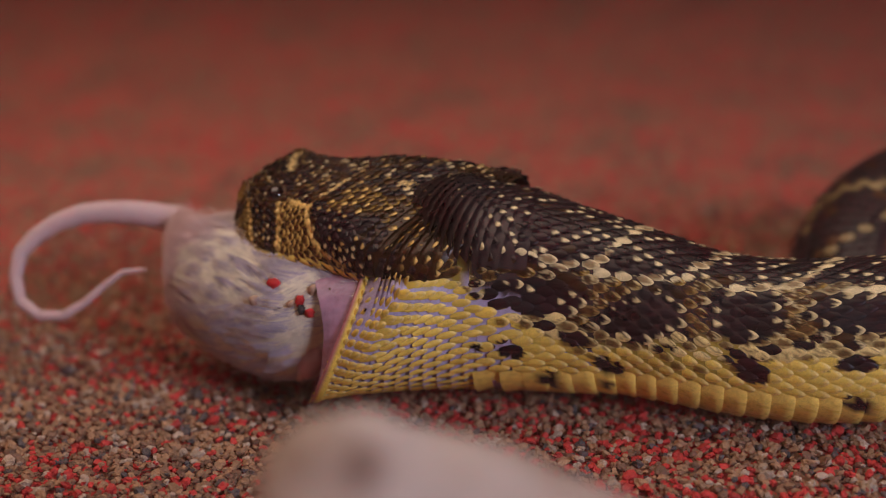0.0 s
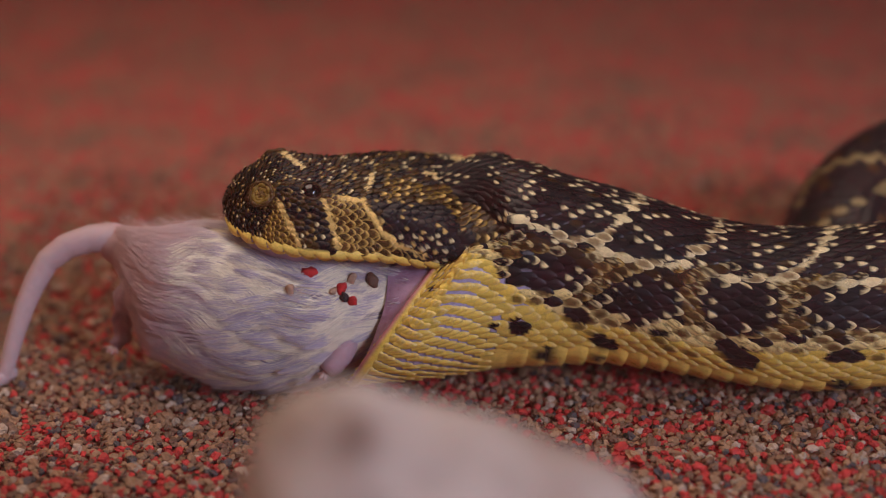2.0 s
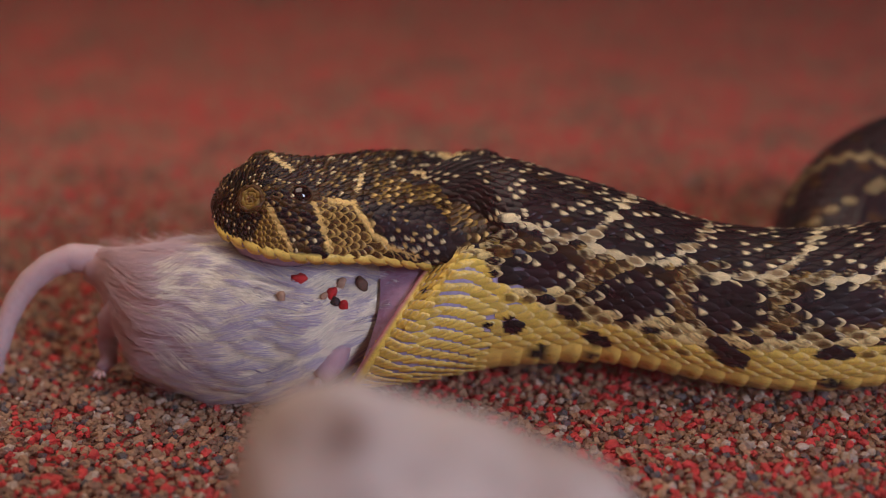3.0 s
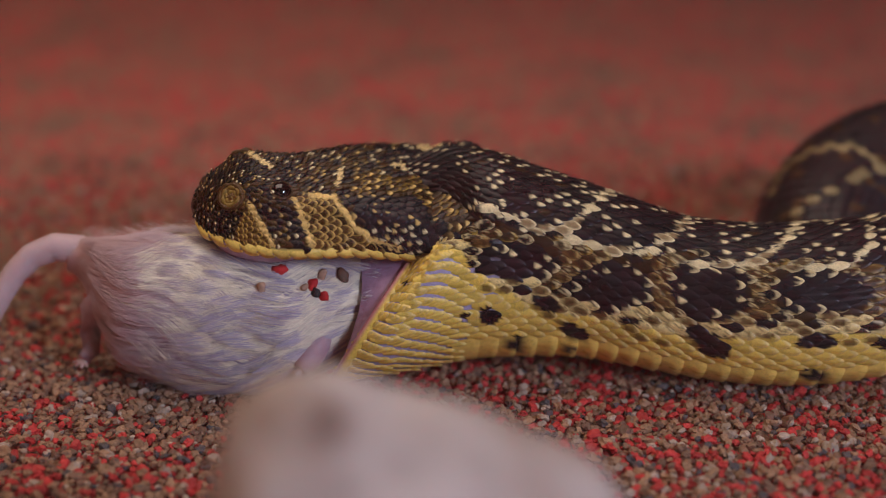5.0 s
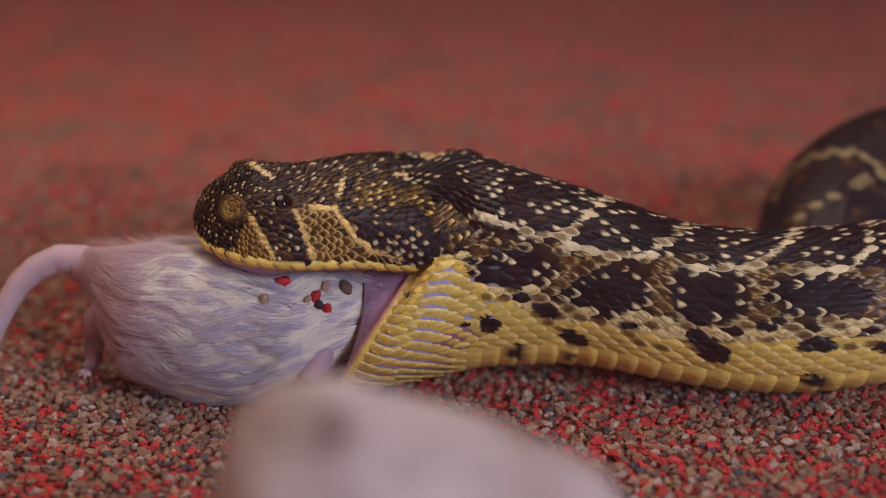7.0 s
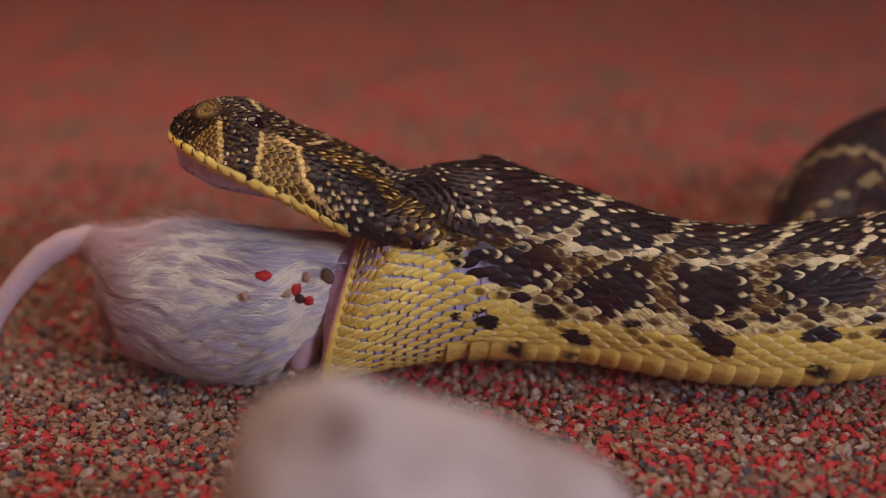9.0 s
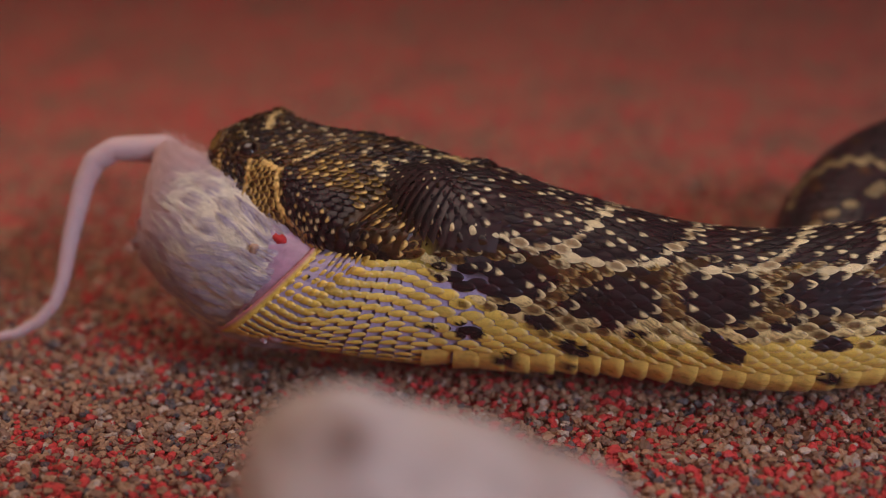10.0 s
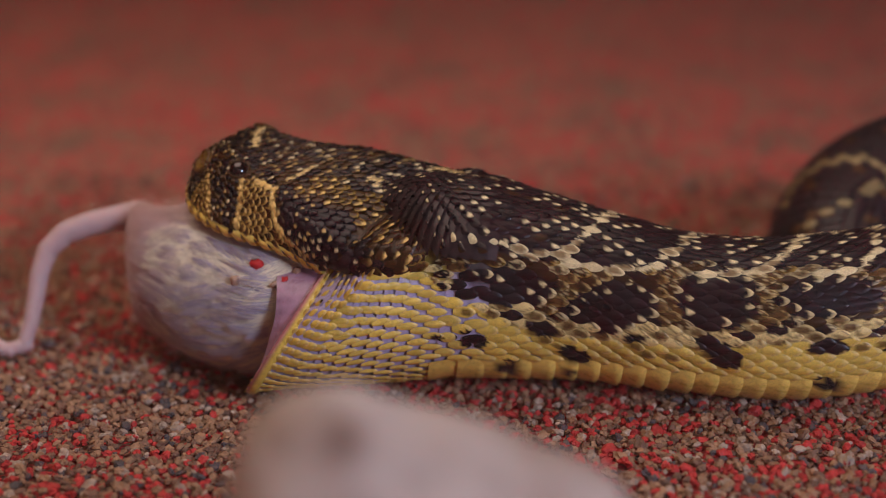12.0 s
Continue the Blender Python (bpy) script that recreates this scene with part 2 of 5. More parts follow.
def skin_tones(x, y, cx, cy, rnd, u, w):
    """Colours of trunk scales by their place in side view; u runs root to tip, w across each scale."""
    mx, my = 0.6 * x + 0.4 * cx, 0.6 * y + 0.4 * cy
    belly = np.interp(mx, (600, 735, 800, 830, 900, 1000, 1100, 1250, 1568), (430, 438, 440, 485, 528, 562, 580, 605, 592))
    flank = np.interp(mx, (600, 840, 950, 1000, 1130, 1200, 1330, 1400, 1568), (380, 385, 425, 420, 455, 440, 472, 460, 472))
    r1, r2, r3 = rnd.T
    drift = 0.5 + 0.5 * np.sin(cx / 15 + 1.8 * np.sin(cy / 19)) * np.sin(cy / 12 + 1.3 * np.sin(cx / 23))
    side = np.abs(w)
    dot = ease(1.25, 0.75, np.hypot((u - 0.83) / 0.15, side / 0.62))
    crescent = ease(0.78, 0.90, u + 0.16 * side)
    rim = np.maximum(crescent, ease(0.62, 0.92, side) * ease(0.15, 0.4, u))
    heart = ease(0.22, 0.42, u) * ease(0.96, 0.76, u) * ease(0.95, 0.5, side)
    pale = (CREAM * 0.75 + YELLOW * 0.15) * (0.7 + 0.4 * r2)[:, None]
    col = BLACK * (0.6 + 0.9 * r2)[:, None]
    upper = my < flank
    col = laid(col, (upper & (r3 > 0.92)) * heart, BROWN * 0.45)
    col = laid(col, dot * (upper & (r1 < 0.30)), CREAM * (0.85 + 0.25 * r2)[:, None])
    # mottled side: black blotches with pale-edged borders among brown and cream scales
    mid = ~upper & (my <= belly)
    depth = inside(mx, my, FLANKS) + 0.28 * (r2 - 0.5)
    blot = mid & (depth < 1.08)
    col = laid(col, blot * dot * (r1 < 0.13), pale * 1.1)
    col = laid(col, blot * crescent * ((depth > 0.72) & (r1 > 0.45)), pale)
    rest = mid & ~blot
    mood = 0.6 * r1 + 0.4 * drift
    a, b, c = rest & (mood < 0.36), rest & (mood >= 0.36) & (mood < 0.47), rest & (mood >= 0.47) & (mood < 0.70)
    col = laid(col, a, BROWN * (0.35 + 0.7 * r3)[:, None])
    col = laid(col, a * crescent * (r2 < 0.8), OCHRE * 0.6 + pale * 0.35)
    col = laid(col, b, pale * 0.75)
    col = laid(col, b * heart * (0.6 + 0.4 * r3), BROWN * 1.0)
    col = laid(col, c, BROWN * (0.25 + 0.4 * r3)[:, None])
    col = laid(col, c * rim * (r2 < 0.55), OCHRE * 0.9)
    col = laid(col, rest * crescent * (mood >= 0.70) * (r2 < 0.6), pale)
    saddle = rest & (inside(mx, my, SADDLES) < 1)
    col = laid(col, saddle, BROWN * (0.6 + 0.9 * r2)[:, None])
    col = laid(col, saddle * rim * (0.3 + 0.7 * r3), OCHRE * 0.8 + pale * 0.25)
    speck = np.sin(x * 0.61 + 2.6 * np.sin(y * 0.43)) * np.sin(y * 0.71 + 2.2 * np.sin(x * 0.37))
    col = laid(col, rest * (speck > 0.22) * 0.75, BROWN * 0.3)
    col = laid(col, rest * (speck < -0.45) * (r2 < 0.6) * 0.7, pale)
    band = mid & (my > belly - 36 + 22 * (r3 - 0.5)) & (mood < 0.66) & (depth > 0.85)
    col = laid(col, band, (CREAM * 0.55 + YELLOW * 0.45) * (0.72 + 0.35 * r2)[:, None])
    col = laid(col, band * heart * (r2 < 0.42) * 0.9, BROWN * 1.3)
    col = laid(col, band * (speck > 0.35) * 0.6, BROWN * 0.7)
    # yellow belly sides
    low = my > belly
    col = laid(col, low, YELLOW * (0.82 + 0.3 * r1)[:, None] + np.array((0.03, 0.04, 0.03)) * r2[:, None])
    col = laid(col, low * crescent * 0.35, CREAM)
    col = laid(col, low * heart * (my < belly + 22) * (cx > 840) * (r3 < 0.36) * 0.85, BROWN * 1.2)
    # jagged cream lines
    d = near_lines(mx, my, *CHEVRONS)
    d = np.minimum(d, near_lines(0.2 * x + 0.8 * cx, 0.2 * y + 0.8 * cy, *CHEVRONS) + 1.5)
    line = (d < 4.0 + 4.6 * r2) * ease(0.12, 0.36, u)
    col = laid(col, line, CREAM * (0.75 + 0.3 * r1)[:, None])
    col = laid(col, line * heart * (r3 < 0.38) * 0.8, BROWN * 1.6)
    spot = inside(0.75 * x + 0.25 * cx, 0.75 * y + 0.25 * cy, SPOTS) < 1 + 0.25 * (r2 - 0.5)
    return laid(col, spot, BLACK)


S1 = ((432, 365), (452, 400), (464, 420), (475, 441))
S2 = ((510, 354), (522, 380), (533, 408), (543, 441))
S3 = ((540, 350), (583, 355), (604, 384), (622, 408), (649, 429), (700, 444))
BROW = ((434, 276), (455, 290), (472, 301))
CHEV = ((596, 303), (592, 318), (588, 330))
NAPE_LINE = ((736, 263), (765, 266), (800, 264))
MARK = ((690, 296), (704, 294), (708, 304))


def head_tones(x, y, cx, cy, rnd, u, w):
    """Colours of head scales by their place in side view."""
    r1, r2, r3 = rnd.T
    mx, my = 0.75 * x + 0.25 * cx, 0.75 * y + 0.25 * cy
    gold = OCHRE * 1.5 + CREAM * 0.28
    tip = ease(0.68, 0.85, u) * ease(0.92, 0.5, np.abs(w))
    keel = ease(1.2, 0.7, np.hypot((u - 0.82) / 0.16, w / 0.42))
    rim = np.maximum(ease(0.78, 0.95, u + 0.1 * np.abs(w)), ease(0.66, 0.95, np.abs(w)) * ease(0.1, 0.4, u))
    col = BLACK * (0.7 + 0.9 * r2)[:, None]
    # freckled crown and snout
    col = laid(col, (r1 > 0.5) & (r1 < 0.74), BROWN * 0.6)
    fleck = 0.65 * r1 + 0.35 * (0.5 + 0.5 * np.sin(cx / 9 + 2 * np.sin(cy / 13)) * np.sin(cy / 8 + cx / 21))
    col = laid(col, tip * (fleck > 0.66) * (0.35 + 0.65 * r2), gold * 0.8)
    col = laid(col, (rim - tip).clip(0, 1) * (r3 > 0.55) * 0.5, OCHRE * 0.55)
    col = laid(col, tip * (r1 > 0.93), CREAM)
    hindmost = (cx > 700) & (cy < 318)
    col = laid(col, hindmost, BLACK * (0.7 + 0.9 * r2)[:, None])
    col = laid(col, hindmost * ease(1.25, 0.75, np.hypot((u - 0.82) / 0.16, w / 0.6)) * (r1 < 0.26), CREAM)
    # temple and cheek: outlined brown scales at the back, black with pale keels below
    back = (cx > 690) & (cy > 318) & (cy < 352 + 0.9 * np.maximum(cx - 730, 0))
    ridge = (cx > 610) & (cy > 312) & (cy < 348)
    col = laid(col, back | ridge, BROWN * (0.2 + 0.55 * r2)[:, None])
    col = laid(col, (back | ridge) * rim * (r3 < 0.62), OCHRE * (0.5 + 0.55 * r1)[:, None])
    col = laid(col, (back | ridge) * tip * (r1 > 0.7), gold)
    cheek = (cx > 598) & (cx < 775) & (cy > 350) & (cx - 598 > (cy - 350) * 0.75) & ~back
    col = laid(col, cheek, BLACK * (0.9 + 0.8 * r2)[:, None])
    col = laid(col, cheek * keel * (r1 < 0.35), gold * 0.75)
    col = laid(col, cheek * keel * (cy > 405) * (r3 < 0.6), CREAM * 0.8)
    # olive nostril field
    nose = inside(mx, my, ((402, 354, 27, 25),)) < 1
    col = laid(col, nose, BROWN * (1.0 + 0.8 * r1)[:, None])
    col = laid(col, nose * rim * 0.7, OCHRE * 0.7)
    # amber patch behind the eye, each scale outlined
    amber = (mx > 512) & (my > 350) & (mx - 516 > (my - 350) * 0.30) & (mx - 584 < (my - 350) * 0.80) & (mx < 672)
    col = laid(col, amber, BROWN * (0.45 + 1.0 * r1)[:, None])
    col = laid(col, amber * rim, OCHRE * 1.15 + CREAM * 0.08)
    front = (mx > 405) & (my > 368) & (mx - 428 < (my - 358) * 0.55) & (mx - 405 > (my - 430) * -0.35)
    col = laid(col, front, BROWN * (0.8 + 1.2 * r1)[:, None])
    col = laid(col, front * rim, OCHRE * 1.1)
    # gold bars
    bar = near_lines(mx, my, S1, S2, S3)
    col = laid(col, ease(5.2, 3.4, bar + 1.6 * (r2 - 0.5)), gold * (0.75 + 0.4 * r1)[:, None])
    thin = near_lines(mx, my, BROW, CHEV, MARK, NAPE_LINE) < 2.6 + 2.4 * r2
    return laid(col, thin, gold * 0.6 + CREAM * 0.4)


# one scale: along (0 root .. 1 tip), half width, and a keeled, cambered height
ALONG = np.array((0.0, 0.15, 0.30, 0.45, 0.60, 0.73, 0.84, 0.94, 1.0))
HALF = np.array((0.22, 0.37, 0.47, 0.51, 0.51, 0.46, 0.37, 0.22, 0.05))
ACROSS = np.array((-1, -0.72, -0.38, 0, 0.38, 0.72, 1))
CAMBER = np.array((0.0, 0.42, 0.70, 1.0, 0.70, 0.42, 0.0))
RIDGE = np.array((0.4, 0.6, 0.8, 0.92, 1.0, 1.0, 0.95, 0.75, 0.3))
SCALE_FACES = sheet(9, 7)
SCALE_U, SCALE_W = (a.ravel() for a in np.meshgrid(ALONG, ACROSS, indexing="ij"))


def scale_verts(p, along, across, normal, length, width, lift, keel):
    a = ALONG[:, None] - 0.5
    h = lift * (ALONG[:, None] ** 1.3) + keel * CAMBER[None, :] * RIDGE[:, None] - keel * 0.5 - lift * 0.2
    w = HALF[:, None] * ACROSS[None, :] * width
    return (p + (a * length)[..., None] * along + w[..., None] * across + h[..., None] * normal).reshape(-1, 3)


def coloured(scales, tones, rng):
    """Tones of a list of scales, each an array of vertices."""
    n, k = len(scales), len(SCALE_U)
    v = np.concatenate(scales)
    x, y = elevation(v)
    jitter = rng.normal(0, 2.0, (n, 2))
    rnd = np.repeat(rng.random((n, 3)), k, 0)
    cx, cy = (np.repeat(q.reshape(n, k).mean(1) + j, k) for q, j in ((x, jitter[:, 0]), (y, jitter[:, 1])))
    uneven = rng.normal(0, 1, (2, n * k))
    x, y = x + 1.6 * uneven[0], y + 1.6 * uneven[1]
    return tones(x, y, cx, cy, rnd, np.tile(SCALE_U, n) + 0.03 * uneven[1], np.tile(SCALE_W, n) + 0.09 * uneven[0]).reshape(n, k, 3)


# ---- setting ----


def slab(name, lo, hi, mat, label):
    lo, hi = np.asarray(lo), np.asarray(hi)
    v = [[(lo, hi)[i][0], (lo, hi)[j][1], (lo, hi)[k][2]] for i in (0, 1) for j in (0, 1) for k in (0, 1)]
    f = [(0, 1, 3, 2), (4, 6, 7, 5), (0, 4, 5, 1), (2, 3, 7, 6), (0, 2, 6, 4), (1, 5, 7, 3)]
    return tagged(new(name, mesh_of(name, v, f, mat, None, False)), label, name.split("_")[0], kind="structure")


def ground():
    n = 40
    g = np.linspace(-1.5, 1.5, n)
    v = [(x, y, -0.0016 + 0.004 * (noise.noise(Vector((x * 5, y * 5, 0.3))) if y > 0.2 else 0)) for y in g for x in g]
    tagged(new("ground", mesh_of("ground", v, sheet(n, n), gravel_bed())), "bed of fine red, tan and dark gravel", "gravel", kind="structure")


def room():
    slab("wall_north", (-0.8, 1.1, -0.01), (0.8, 1.14, 0.62), WALL_PAINT, "plain brown back wall of the terrarium")
    slab("wall_west", (-0.84, -1.6, -0.01), (-0.8, 1.1, 0.9), WALL_PAINT, "plain brown side wall")
    slab("wall_east", (0.8, -1.6, -0.01), (0.84, 1.1, 0.9), WALL_PAINT, "plain brown side wall")
    # out of view; kept pale so that the front pane has something bright to reflect
    slab("wall_south", (-0.8, -1.64, -0.01), (0.8, -1.6, 0.9), ROOM_PAINT, "plain pale wall of the room, unseen, for the glass to mirror")
    # pane added before the camera: its weak reflection lifts the blacks like haze
    m, tree, b = material("front_glass", 0.0)
    clear, gloss, both = tree.nodes.new("ShaderNodeBsdfTransparent"), tree.nodes.new("ShaderNodeBsdfGlossy"), tree.nodes.new("ShaderNodeMixShader")
    gloss.inputs["Roughness"].default_value = 0.02
    both.inputs[0].default_value = 0.042
    tree.links.new(clear.outputs[0], both.inputs[1])
    tree.links.new(gloss.outputs[0], both.inputs[2])
    tree.links.new(both.outputs[0], tree.nodes["Material Output"].inputs[0])
    pane = slab("window_1", (-0.8, -0.300, 0.0), (0.8, -0.296, 0.62), m, "clear glass front pane of the terrarium, added for a faint veil")
    pane.visible_shadow = False
    frame_v, frame_f = [], []
    for y0, y1, z0, z1 in ((-1.12, -1.08, 0.26, 0.80), (-0.52, -0.48, 0.26, 0.80), (-1.08, -0.52, 0.26, 0.30), (-1.08, -0.52, 0.76, 0.80), (-0.81, -0.79, 0.30, 0.76)):
        n = len(frame_v)
        frame_v += [(x, y, z) for x in (0.785, 0.80) for y in (y0, y1) for z in (z0, z1)]
        frame_f += [tuple(n + i for i in q) for q in ((0, 1, 3, 2), (4, 6, 7, 5), (0, 4, 5, 1), (2, 3, 7, 6), (0, 2, 6, 4), (1, 5, 7, 3))]
    tagged(new("window_2", mesh_of("window_2", frame_v, frame_f, METAL, None, False)), "grey framed daylight window in the side wall", "window", kind="structure")
    slab("ceiling", (-0.8, -0.3, 0.62), (0.8, 1.1, 0.66), WALL_PAINT, "plain brown lid of the terrarium")


def gravel_grains():
    rng = np.random.default_rng(4)
    pile_v, pile_f, pile_t, n = [], [], [], 0
    shapes = [(blob(2, s, 0.75, (1, 0.8, 0.62)), blob(1, s, 0.6, (1, 0.8, 0.62))) for s in range(9)]
    step = 0.0016
    xs, ys = np.meshgrid(np.arange(-0.135, 0.14, step), np.arange(-0.085, 0.175, step))
    places = np.stack([xs.ravel(), ys.ravel()], 1)
    places += rng.normal(0, step * 0.33, places.shape)
    places = places[rng.random(len(places)) < np.interp(places[:, 1], (0.05, 0.17), (1, 0.08))]
    for x, y in places:
        near = y < 0.012
        v, f = shapes[rng.integers(9)][0 if near else 1]
        r = 0.00093 * math.exp(rng.normal(0, 0.24))
        a, b, c = rng.uniform(0, 6.28, 3)
        m = np.array(Euler((0.5 * math.sin(a), 0.5 * math.sin(b), c)).to_matrix())
        pile_v.append(v @ m.T * r + (x, y, rng.uniform(-0.0006, 0.0005)))
        pile_f.append(np.asarray(f) + n)
        u = rng.random()
        # drifts of red among the brown, as the two sorts of gravel were poured; y and x terms add shade and light tint
        # x: browner left, redder right, the lamp's and window's tints put into the mix
        # y: extra red stands in for the shade behind the mouse
        red = 0.25 + float(np.interp(y, (0, 0.03, 0.05, 0.08), (0, 0.10, 0.06, -0.02))) + 0.34 * noise.noise(Vector((x * 28, y * 28, 1.7))) + float(np.interp(x, (-0.06, 0.04), (-0.04, 0.06)))
        if u < red:
            t = np.array((0.60, 0.055, 0.045)) * rng.uniform(0.75, 1.2)
        else:
            k = rng.random()
            t = (np.array((0.39, 0.235, 0.13)) if k < 0.52 else np.array((0.23, 0.135, 0.085)) if k < 0.78 else
                 np.array((0.11, 0.095, 0.092)) if k < 0.88 else np.array((0.50, 0.40, 0.30))) * rng.uniform(0.75, 1.25)
        pile_t.append(np.broadcast_to(t, v.shape))
        n += len(v)
    me = bpy.data.meshes.new("gravel")
    verts, faces, tones = np.concatenate(pile_v), np.concatenate(pile_f), np.concatenate(pile_t)
    me.vertices.add(len(verts))
    me.vertices.foreach_set("co", verts.ravel().astype(np.float32))
    me.loops.add(faces.size)
    me.loops.foreach_set("vertex_index", faces.ravel().astype(np.int32))
    me.polygons.add(len(faces))
    me.polygons.foreach_set("loop_start", np.arange(0, faces.size, 3, dtype=np.int32))
    me.update(calc_edges=True)
    a = me.attributes.new("tone", "FLOAT_COLOR", "POINT")
    a.data.foreach_set("color", np.concatenate([tones, np.ones((len(tones), 1))], 1).ravel().astype(np.float32))
    me.materials.append(GRAVEL)
    me.polygons.foreach_set("use_smooth", [False] * len(me.polygons))
    tagged(new("gravel", me), "loose grains of red, tan and dark gravel", "gravel", kind="stuff")


def stone():
    u, f = blob(5, 2, 0.0)
    h = (1 - u[:, 2]) / 2 * 0.066
    r = np.maximum(np.hypot(u[:, 0], u[:, 1]), 1e-6)
    left = np.interp(h, (0, 0.002, 0.006, 0.015, 0.03, 0.066), (0, 0.0060, 0.0095, 0.0125, 0.016, 0.017))
    right = np.interp(h, (0, 0.0015, 0.005, 0.009, 0.015, 0.03, 0.066), (0, 0.0078, 0.0165, 0.027, 0.039, 0.049, 0.051))
    cx, cy = u[:, 0] / r, u[:, 1] / r
    flat = np.clip((0.066 - h) / 0.004, 0, 1)
    v = np.stack([np.where(cx > 0, right, left) * cx * flat, (left + right) * 0.5 * 0.8 * cy * flat, -h], 1)
    v += np.array([0.0011 * noise.noise(Vector(p) * 130) for p in v])[:, None] * u
    me = mesh_of("pale_stone", v, f, pale_stone())
    thing("pale_stone", "smooth whitish stone with brown stains on the gravel", "stone", (-0.0178, -0.150, 0.0675), me)


def lamp():
    ob = thing("ceiling_lamp", "flat warm lamp under the terrarium lid", "lamp", (-0.17, 0.08, 0.62))
    p = Pile()
    for z0, z1, w, d in ((-0.08, 0.0, 0.29, 0.29),):
        ring = [np.array([(sx * w, sy * d, z) for sx, sy in ((-1, -1), (1, -1), (1, 1), (-1, 1))]) for z in (z1, z0)]
        inner = ring[1] * np.array((0.93, 0.9, 1))
        deep = inner + np.array((0, 0, 0.03))
        p.add(np.concatenate([ring[0], ring[1], inner, deep]), sheet(4, 4, True) + [(12, 13, 14, 15), (3, 2, 1, 0)], (0.3, 0.3, 0.3))
    part("housing", p.mesh("housing", METAL, smooth=False), ob)


# ---- the snake ----
# trunk stations, lip to tail: s, top x y, bottom x y, depth of the axis, half depth (mm)
TRUNK = ((0, 741, 443, 583, 684, 2, 16), (1, 790, 398, 632, 674, 1, 19.5), (2, 812, 336, 690, 665, -1, 21.5),
         (3, 838, 275, 762, 652, -4, 22.5), (4, 880, 278, 838, 636, -5, 23), (5, 935, 297, 915, 630, -5, 22),
         (6, 1010, 322, 1005, 630, -4, 20.5), (7, 1100, 354, 1095, 645, -2, 19), (8, 1200, 388, 1195, 665, -1, 18),
         (9, 1300, 402, 1300, 679, 0, 18), (10, 1400, 402, 1400, 683, 0, 18), (11, 1500, 394, 1500, 674, -1, 18),
         (12, 1600, 380, 1605, 655, -4, 18), (13, 1700, 360, 1710, 635, -9, 18))
TRUNK = np.array(TRUNK, float)
# the nape, which slides under the back of the head
NAPE = np.array(((0, 650, 325, 650, 420, -5, 7), (1, 708, 290, 705, 450, -6, 10), (2, 780, 265, 782, 515, -6, 15.0), (3, 835, 269, 822, 600, -5, 20.8),
                 (4, 880, 278, 838, 636, -5, 23), (5, 935, 297, 915, 630, -5, 22), (6, 1010, 322, 1005, 630, -4, 20.5)), float)


def trunk_point(s, phi, table=None):
    """A point of the trunk's skin; phi 0 at the back, 90 degrees at the front side, 180 at the belly."""
    s, phi = np.broadcast_arrays(np.asarray(s, float), np.asarray(phi, float))
    k = smooth_curve(TRUNK if table is None else table, s)
    top, low = at(k[..., 0], k[..., 1], k[..., 4]), at(k[..., 2], k[..., 3], k[..., 4])
    c = np.cos(phi)
    c = np.sign(c) * np.abs(c) ** 0.9
    return (top + low) / 2 + (top - low) / 2 * c[..., None] + ED * (k[..., 5] / 1000 * np.sin(phi))[..., None]


def nape_point(s, phi):
    return trunk_point(s, phi, NAPE)


def frame_on(point, s, phi):
    """Point, unit vectors along and across, and outward normal of a skin."""
    e = 1e-3
    p = point(s, phi)
    al, ac = point(s + e, phi) - point(s - e, phi), point(s, phi + e) - point(s, phi - e)
    al /= np.linalg.norm(al)
    ac /= np.linalg.norm(ac)
    nn = np.cross(ac, al)
    return p, al, ac, nn / np.linalg.norm(nn)


BANDS = []
SINGLES = [0]


def row_pitch(s):
    """How far a scale lies behind the one before it in its column, in stations."""
    return float(np.interp(s, (0, 2, 3.5, 5, 7, 13), (0.56, 0.52, 0.46, 0.40, 0.38, 0.40)))


def row_stations():
    """Where the staggered rows of scales stand: close on the throat, wider down the trunk."""
    out, s = [], 0.06
    while s < 12.6:
        out.append(s)
        s += row_pitch(s) / 2
    return out


def cheek_edge(x):
    """The lower and hind edge of the cheek in side view, above which the throat is bare."""
    return np.interp(x, (700, 738, 800, 826, 840, 854), (446, 444, 438, 424, 392, 330))


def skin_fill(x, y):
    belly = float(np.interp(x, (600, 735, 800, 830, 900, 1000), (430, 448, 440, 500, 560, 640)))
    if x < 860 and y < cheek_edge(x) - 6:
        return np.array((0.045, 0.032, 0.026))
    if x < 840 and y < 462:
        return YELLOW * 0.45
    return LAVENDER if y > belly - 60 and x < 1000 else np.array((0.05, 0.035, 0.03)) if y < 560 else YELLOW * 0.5


